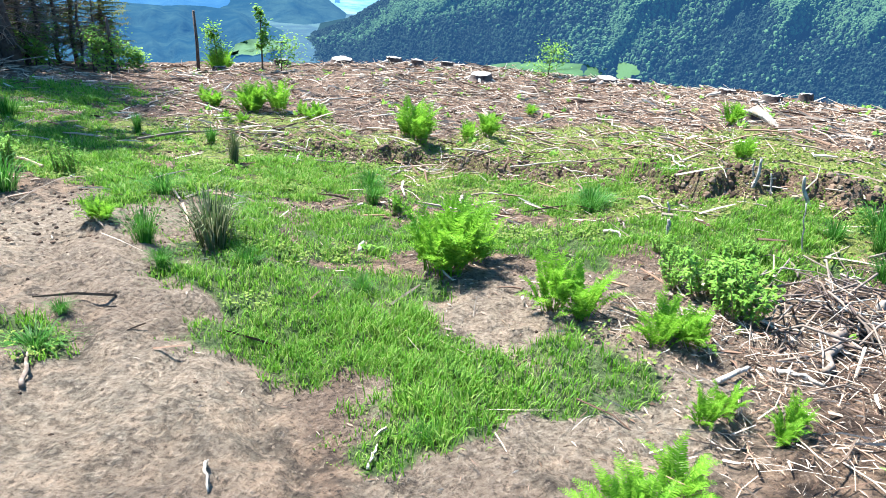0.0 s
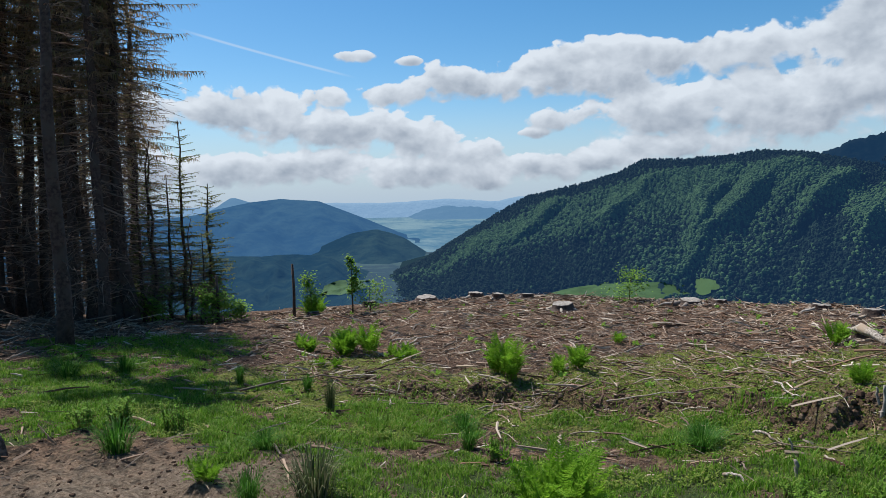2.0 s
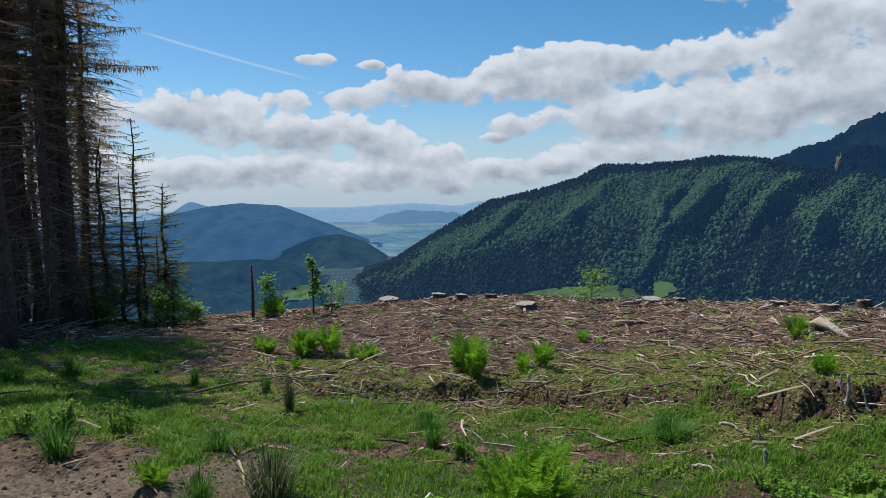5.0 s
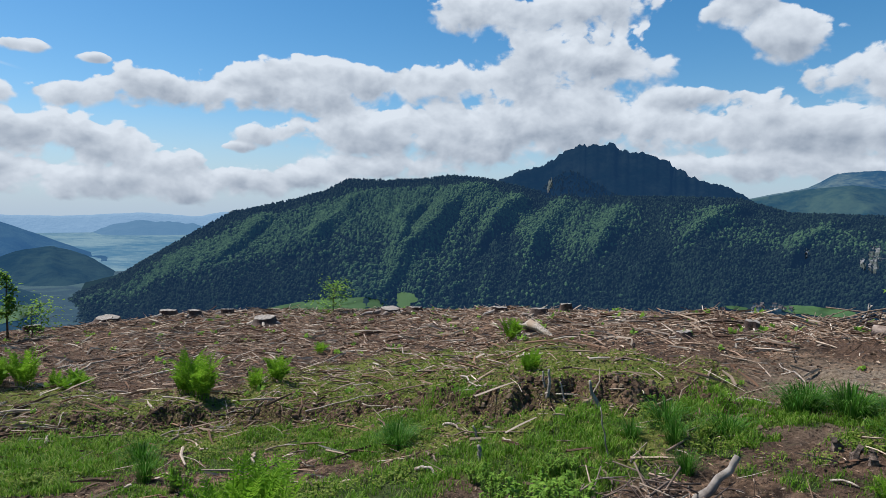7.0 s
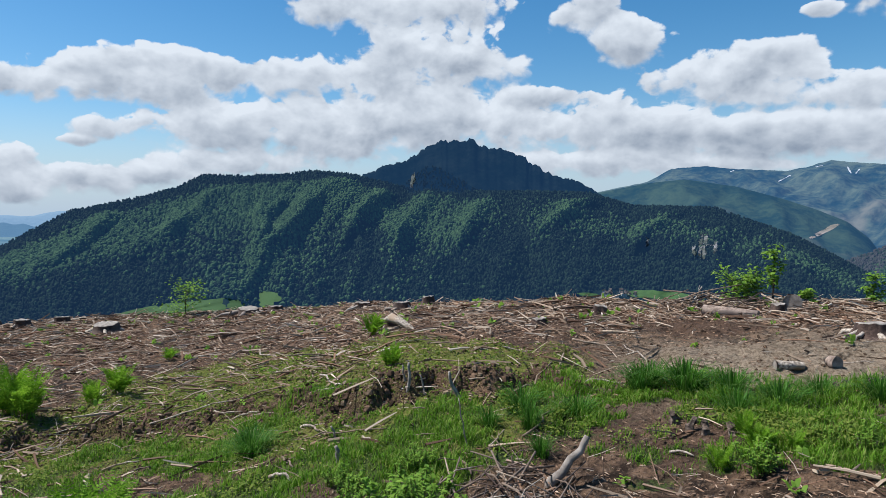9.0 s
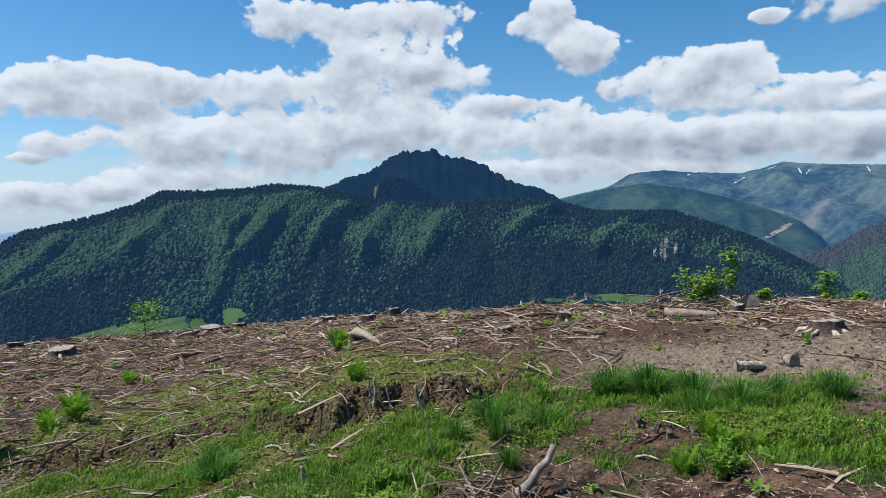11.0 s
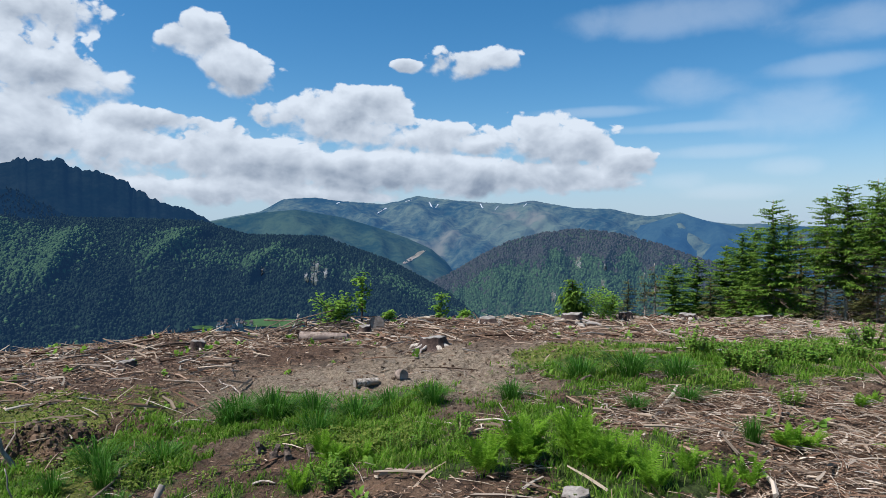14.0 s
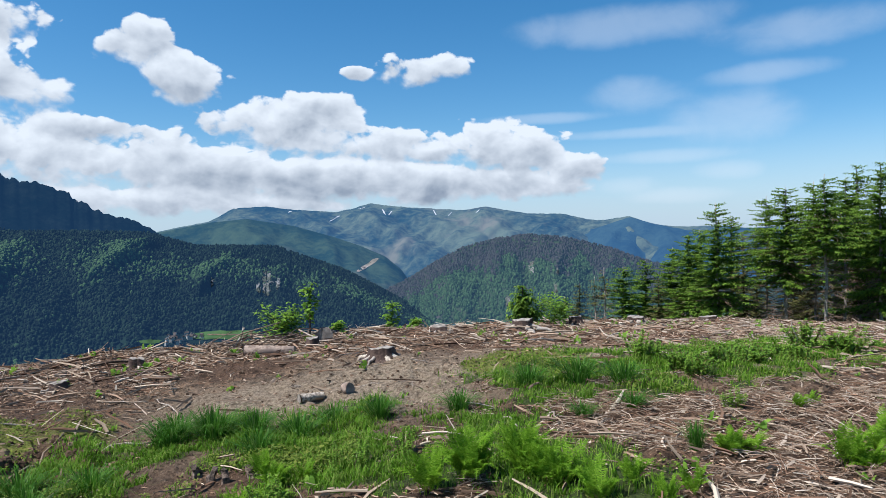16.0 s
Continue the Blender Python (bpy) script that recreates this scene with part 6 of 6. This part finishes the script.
def brush_pile(x, y, turn, wide, deep, tall, count, label, rng):
    base = new("brush_pile")
    tagged(base, label, "brush pile")
    stand(base, x, y, turn)
    for n in range(count):
        t, k = rng.uniform(0, 6.28), rng.uniform(0.25, 0.75) * wide**0.7
        c = Vector((rng.gauss(0, wide / 3), rng.gauss(0, deep / 3), 0))
        c.z = tall * math.exp(-(c.x / wide * 2) ** 2 - (c.y / deep * 2) ** 2) * rng.random() + 0.02
        w = Vector((math.cos(t), math.sin(t) * 0.7, rng.uniform(-0.3, 0.45))) * k
        s = Soup()
        g = rng.uniform(0.004, 0.012) * (0.5 + 0.3 * wide)
        s.tube([c - w / 2, c + Vector((0, 0, rng.uniform(-0.1, 0.15))) * k, c + w / 2], [g, g * 0.9, g * 0.5], 5, True)
        s.object("branch", dead_wood if n % 8 == 0 else brown_wood if n % 3 else bark, base, True)


brush_pile(-10.6, 12.6, 20, 3.4, 1.8, 0.55, 60, "heap of dry grey branches under the spruces", rng)
brush_pile(-13.6, 14.2, 0, 3.0, 1.6, 0.5, 40, "heap of brown cut branches at the edge of the wood", rng)
brush_pile(2.5, 3.4, 40, 0.9, 0.7, 0.14, 60, "small heap of broken brown branches and bark", rng)
brush_pile(8.6, 6.6, -60, 2.0, 1.0, 0.2, 44, "pale slash heaped along the brow", rng)
brush_pile(2.2, 2.8, 60, 1.0, 0.7, 0.06, 30, "tangle of dry brown sticks on bare soil", rng)


# ---- ferns, herbs and grass ----
def fern(rng, fronds, label):
    """A fern of unit height: fronds arch out of one crown, with leaflets in pairs."""
    base = new("fern")
    tagged(base, label, "fern", "ferns on the felled slope")
    for n in range(fronds):
        t = n * 2.4 + rng.uniform(-0.4, 0.4)
        out = Vector((math.cos(t), math.sin(t), 0))
        across = Vector((-out.y, out.x, 0))
        tall, reach = rng.uniform(0.4, 1.05), rng.uniform(0.12, 0.75)
        root = out * rng.uniform(0.02, 0.22)
        sag = rng.uniform(0.1, 0.45) * reach
        line = []
        for i in range(9):
            q = i / 8
            line.append(root + out * reach * (q * 0.45 + q * q * 0.55) + across * 0.08 * math.sin(q * 3 + n) + Vector((0, 0, tall * (1.3 * q - 0.35 * q * q) - sag * q**4)))
        s = Soup()
        s.tube(line, [0.010 - 0.001 * i for i in range(9)], 3, False)
        count = 21
        for i in range(count):
            q = 0.22 + 0.78 * i / count
            k = q * 8
            j = min(7, int(k))
            o = line[j].lerp(line[j + 1], k - j)
            along = (line[j + 1] - line[j]).normalized()
            size = 0.17 * math.sin(min(1.0, (1 - q) * 1.3 + 0.1) * math.pi * 0.55) * rng.uniform(0.8, 1.2)
            for sgn in (-1, 1):
                w = (across * sgn + along * 0.45 + Vector((0, 0, rng.uniform(-0.35, 0.15)))).normalized()
                up = (w.cross(along) * sgn).normalized()
                # each leaflet is cut into narrow lobes
                for lobe in range(2):
                    f = lobe / 2
                    tilt = (w + along * rng.uniform(-0.1, 0.55) * (1 if lobe else 0)).normalized()
                    s.blade(o + w * size * f * 0.75, tilt, up, size * (0.6 - 0.32 * f), size * 0.15, size * rng.uniform(0.0, 0.25))
        s.object("frond", fern_leaf, base)
    s = Soup()
    for n in range(16):
        t = rng.uniform(0, 6.28)
        w = Vector((math.cos(t), math.sin(t), rng.uniform(0.3, 1.6))).normalized()
        s.tube([(0, 0, -0.03), tuple(w * 0.12), tuple(w * 0.28)], [0.012, 0.009, 0.004], 3, False)
    s.object("dry_stalk_mass", stalk_mat, base, False, "brown dry fern stalks")
    return base


rng = random.Random(53)
fern_kinds = [fern(rng, 20 + 2 * n, "bright green bracken fern growing from bare soil") for n in range(4)]
for n, (x, y, tall, wide) in enumerate(FERNS_WEST + FERNS_EAST):
    ferns = 1 if wide < 0.25 else 2 if wide < 0.45 else 3
    for k in range(ferns):
        dx, dy = (rng.uniform(-0.42, 0.42) * wide for _ in "xy") if ferns > 1 else (0, 0)
        size = tall * (rng.uniform(0.85, 1.2) if n < len(FERNS_WEST) else rng.uniform(0.7, 1.05))
        twin(fern_kinds[(n + k) % 4], x + dx, y + dy, rng.uniform(0, 360), size, 0.01, rng.uniform(-8, 8), max(size * 0.8, wide * (0.85 if ferns == 1 else 0.52)))
aside(*fern_kinds)


def herb(rng, label):
    """A leafy herb of unit height and width: many stems with pointed leaves."""
    base = new("leafy_herb")
    tagged(base, label, "herb")
    stems, leaves = Soup(), Soup()
    for n in range(16):
        t, reach = rng.uniform(0, 6.28), rng.uniform(0.05, 0.5)
        tip = Vector((math.cos(t) * reach, math.sin(t) * reach, rng.uniform(0.5, 1.0)))
        foot = Vector((math.cos(t) * reach * 0.4, math.sin(t) * reach * 0.4, -0.03))
        mid = foot.lerp(tip, 0.5) + Vector((0, 0, 0.06))
        stems.tube([foot, mid, tip], [0.012, 0.009, 0.004], 3, False)
        for k in range(34):
            q = rng.uniform(0.2, 1.02)
            o = foot.lerp(mid, q * 2) if q < 0.5 else mid.lerp(tip, q * 2 - 1)
            w = Vector((rng.uniform(-1, 1), rng.uniform(-1, 1), rng.uniform(-0.25, 0.5))).normalized()
            size = rng.uniform(0.05, 0.13)
            leaves.blade(o, w, Vector((rng.uniform(-0.3, 0.3), rng.uniform(-0.3, 0.3), 1)).normalized(), size, size * rng.uniform(0.35, 0.55), size * 0.25)
    stems.object("shoot_mass", stalk_mat, base)
    leaves.object("foliage", leaf_dark if rng.random() < 0.25 else leaf_fresh, base)
    return base


herb_kinds = [herb(rng, "leafy green raspberry shoots and herbs in a clump") for n in range(4)]
for n, (x, y, tall, wide) in enumerate(WEEDS):
    for k in range(2 if wide < 0.45 else 4):
        dx, dy = (rng.uniform(-0.35, 0.35) * wide for _ in "xy")
        twin(herb_kinds[(n + k) % 4], x + dx, y + dy, rng.uniform(0, 360), tall * rng.uniform(0.75, 1.1), 0.01, 0, wide * rng.uniform(0.5, 0.8))
aside(*herb_kinds)


def tuft(rng, count, mat, label):
    """A tuft of long grass of unit height."""
    s = Soup()
    for n in range(count):
        t, lean, root = rng.uniform(0, 6.28), abs(rng.gauss(0.25, 0.25)), rng.uniform(0, 0.28)
        out = Vector((math.cos(t), math.sin(t), 0))
        tall = rng.uniform(0.55, 1.1)
        side = Vector((-out.y, out.x, 0)) * rng.uniform(0.006, 0.011)
        p = [out * root + Vector((0, 0, -0.03)), out * (root + lean * 0.3) + Vector((0, 0, tall * 0.5)), out * (root + lean * 0.75) + Vector((0, 0, tall * 0.85)), out * (root + lean * 1.25) + Vector((0, 0, tall * (1.0 - 0.35 * lean)))]
        s.add([p[0] - side, p[0] + side, p[1] + side, p[1] - side, p[2] + side * 0.7, p[2] - side * 0.7, p[3]], [(0, 1, 2, 3), (3, 2, 4, 5), (5, 4, 6)])
    ob = s.object("grass_tuft", mat)
    return tagged(ob, label, "grass tuft", "grass tufts on the slope")


tuft_kinds = [tuft(rng, 240, tuft_mat, "tuft of long dark green grass") for n in range(3)]
dry_tuft = tuft(rng, 280, dry_mat, "grey-green half dry tussock with a dark heart")
for n, (x, y, tall, wide) in enumerate(TUFTS_WEST + TUFTS_EAST):
    kind = dry_tuft if n == 0 or n == 5 else tuft_kinds[n % 3]
    twin(kind, x, y, rng.uniform(0, 360), tall * rng.uniform(0.8, 1.05), 0.01, 0, max(0.12, wide * 0.85))
aside(*tuft_kinds, dry_tuft)

turf_soup, low_soup = Soup(), Soup()
blades = 0
spots = [(p, r) for *p, r in TURF_WEST + TURF_EAST]
area = [r * r * (2.6 if math.hypot(*p) < 3.2 else 1.0) for p, r in spots]
while blades < 225000:
    (gx, gy), r = rng.choices(spots, area)[0]
    if blades % 9 == 0:
        t, q = rng.uniform(0, 6.28), r * 1.35 * math.sqrt(rng.random())
        cx, cy = gx + math.cos(t) * q, gy + math.sin(t) * q
        k = turf(cx, cy)
        lush = rng.uniform(0.5, 1.25)
        if rng.random() > k or math.hypot(cx, cy) < 1.0:
            continue
    x, y = cx + rng.gauss(0, 0.028), cy + rng.gauss(0, 0.028)
    blades += 1
    z = ground_z(x, y)
    far = math.hypot(x, y)
    if noise.noise(Vector((x * 1.3, y * 1.3, 15.0))) > 0.25 and rng.random() < 0.5:
        # clover and small herbs between the grass
        size = rng.uniform(0.012, 0.03)
        w = Vector((rng.uniform(-1, 1), rng.uniform(-1, 1), rng.uniform(-0.1, 0.5))).normalized()
        low_soup.blade((x, y, z + rng.uniform(0.01, 0.06)), w, (0, 0, 1), size, size * 0.7, size * 0.2)
        continue
    tall = rng.uniform(0.022, 0.066) * (0.5 + 0.7 * k) * lush * (1.0 + 0.9 * max(-0.4, noise.noise(Vector((x * 2.0, y * 2.0, 8.0)))))
    t = rng.uniform(0, 6.28)
    lean = tall * rng.uniform(0.2, 1.2)
    wide = rng.uniform(0.0015, 0.0034) * (1 + 0.10 * far)
    dx, dy = math.cos(t), math.sin(t)
    turf_soup.add([(x - dy * wide, y + dx * wide, z - 0.01), (x + dy * wide, y - dx * wide, z - 0.01), (x + dx * lean * 0.4 + dy * wide * 0.8, y + dy * lean * 0.4 - dx * wide * 0.8, z + tall * 0.65), (x + dx * lean * 0.4 - dy * wide * 0.8, y + dy * lean * 0.4 + dx * wide * 0.8, z + tall * 0.65), (x + dx * lean, y + dy * lean, z + tall)], [(0, 1, 2, 3), (3, 2, 4)])
tagged(turf_soup.object("grass", grass_mat), "short fresh green grass in patches on the soil", "grass", kind="stuff")
moss_spots = [(p, r) for *p, r in MOSS]
for n in range(34000):
    (gx, gy), r = rng.choice(moss_spots)
    t, q = rng.uniform(0, 6.28), r * 1.3 * math.sqrt(rng.random())
    x, y = gx + math.cos(t) * q, gy + math.sin(t) * q
    if mossy(x, y) < 0.18:
        continue
    size = rng.uniform(0.015, 0.045)
    w = Vector((rng.uniform(-1, 1), rng.uniform(-1, 1), rng.uniform(0.1, 1.2))).normalized()
    low_soup.blade((x, y, ground_z(x, y)), w, (0, 0, 1), size, size * 0.5, size * 0.2)
moss_mat = islands("moss_and_clover", ((0.085, 0.12, 0.020), (0.14, 0.19, 0.028), (0.22, 0.25, 0.045), (0.11, 0.18, 0.026)), 0.7, 0.3)
tagged(low_soup.object("moss", moss_mat), "yellow-green moss, clover and tiny herbs on the soil", "moss", kind="stuff")
# seedlings and single weeds over the cutting
seed = Soup()
for x, y in scatter(rng, 600, 2.0, 20):
    z, k = ground_z(x, y), rng.uniform(0.03, 0.13) * (1.0 if math.hypot(x, y) > 9 else 0.8)
    for _ in range(9):
        w = Vector((rng.uniform(-1, 1), rng.uniform(-1, 1), rng.uniform(0.2, 1.3))).normalized()
        size = k * rng.uniform(0.5, 1.1)
        seed.blade((x + rng.uniform(-k, k) * 0.5, y + rng.uniform(-k, k) * 0.5, z + rng.random() * k * 0.5), w, (0, 0, 1), size, size * 0.4, size * 0.2)
tagged(seed.object("seedlings", leaf_fresh), "scattered small light green weeds and seedlings", "weeds", kind="stuff")
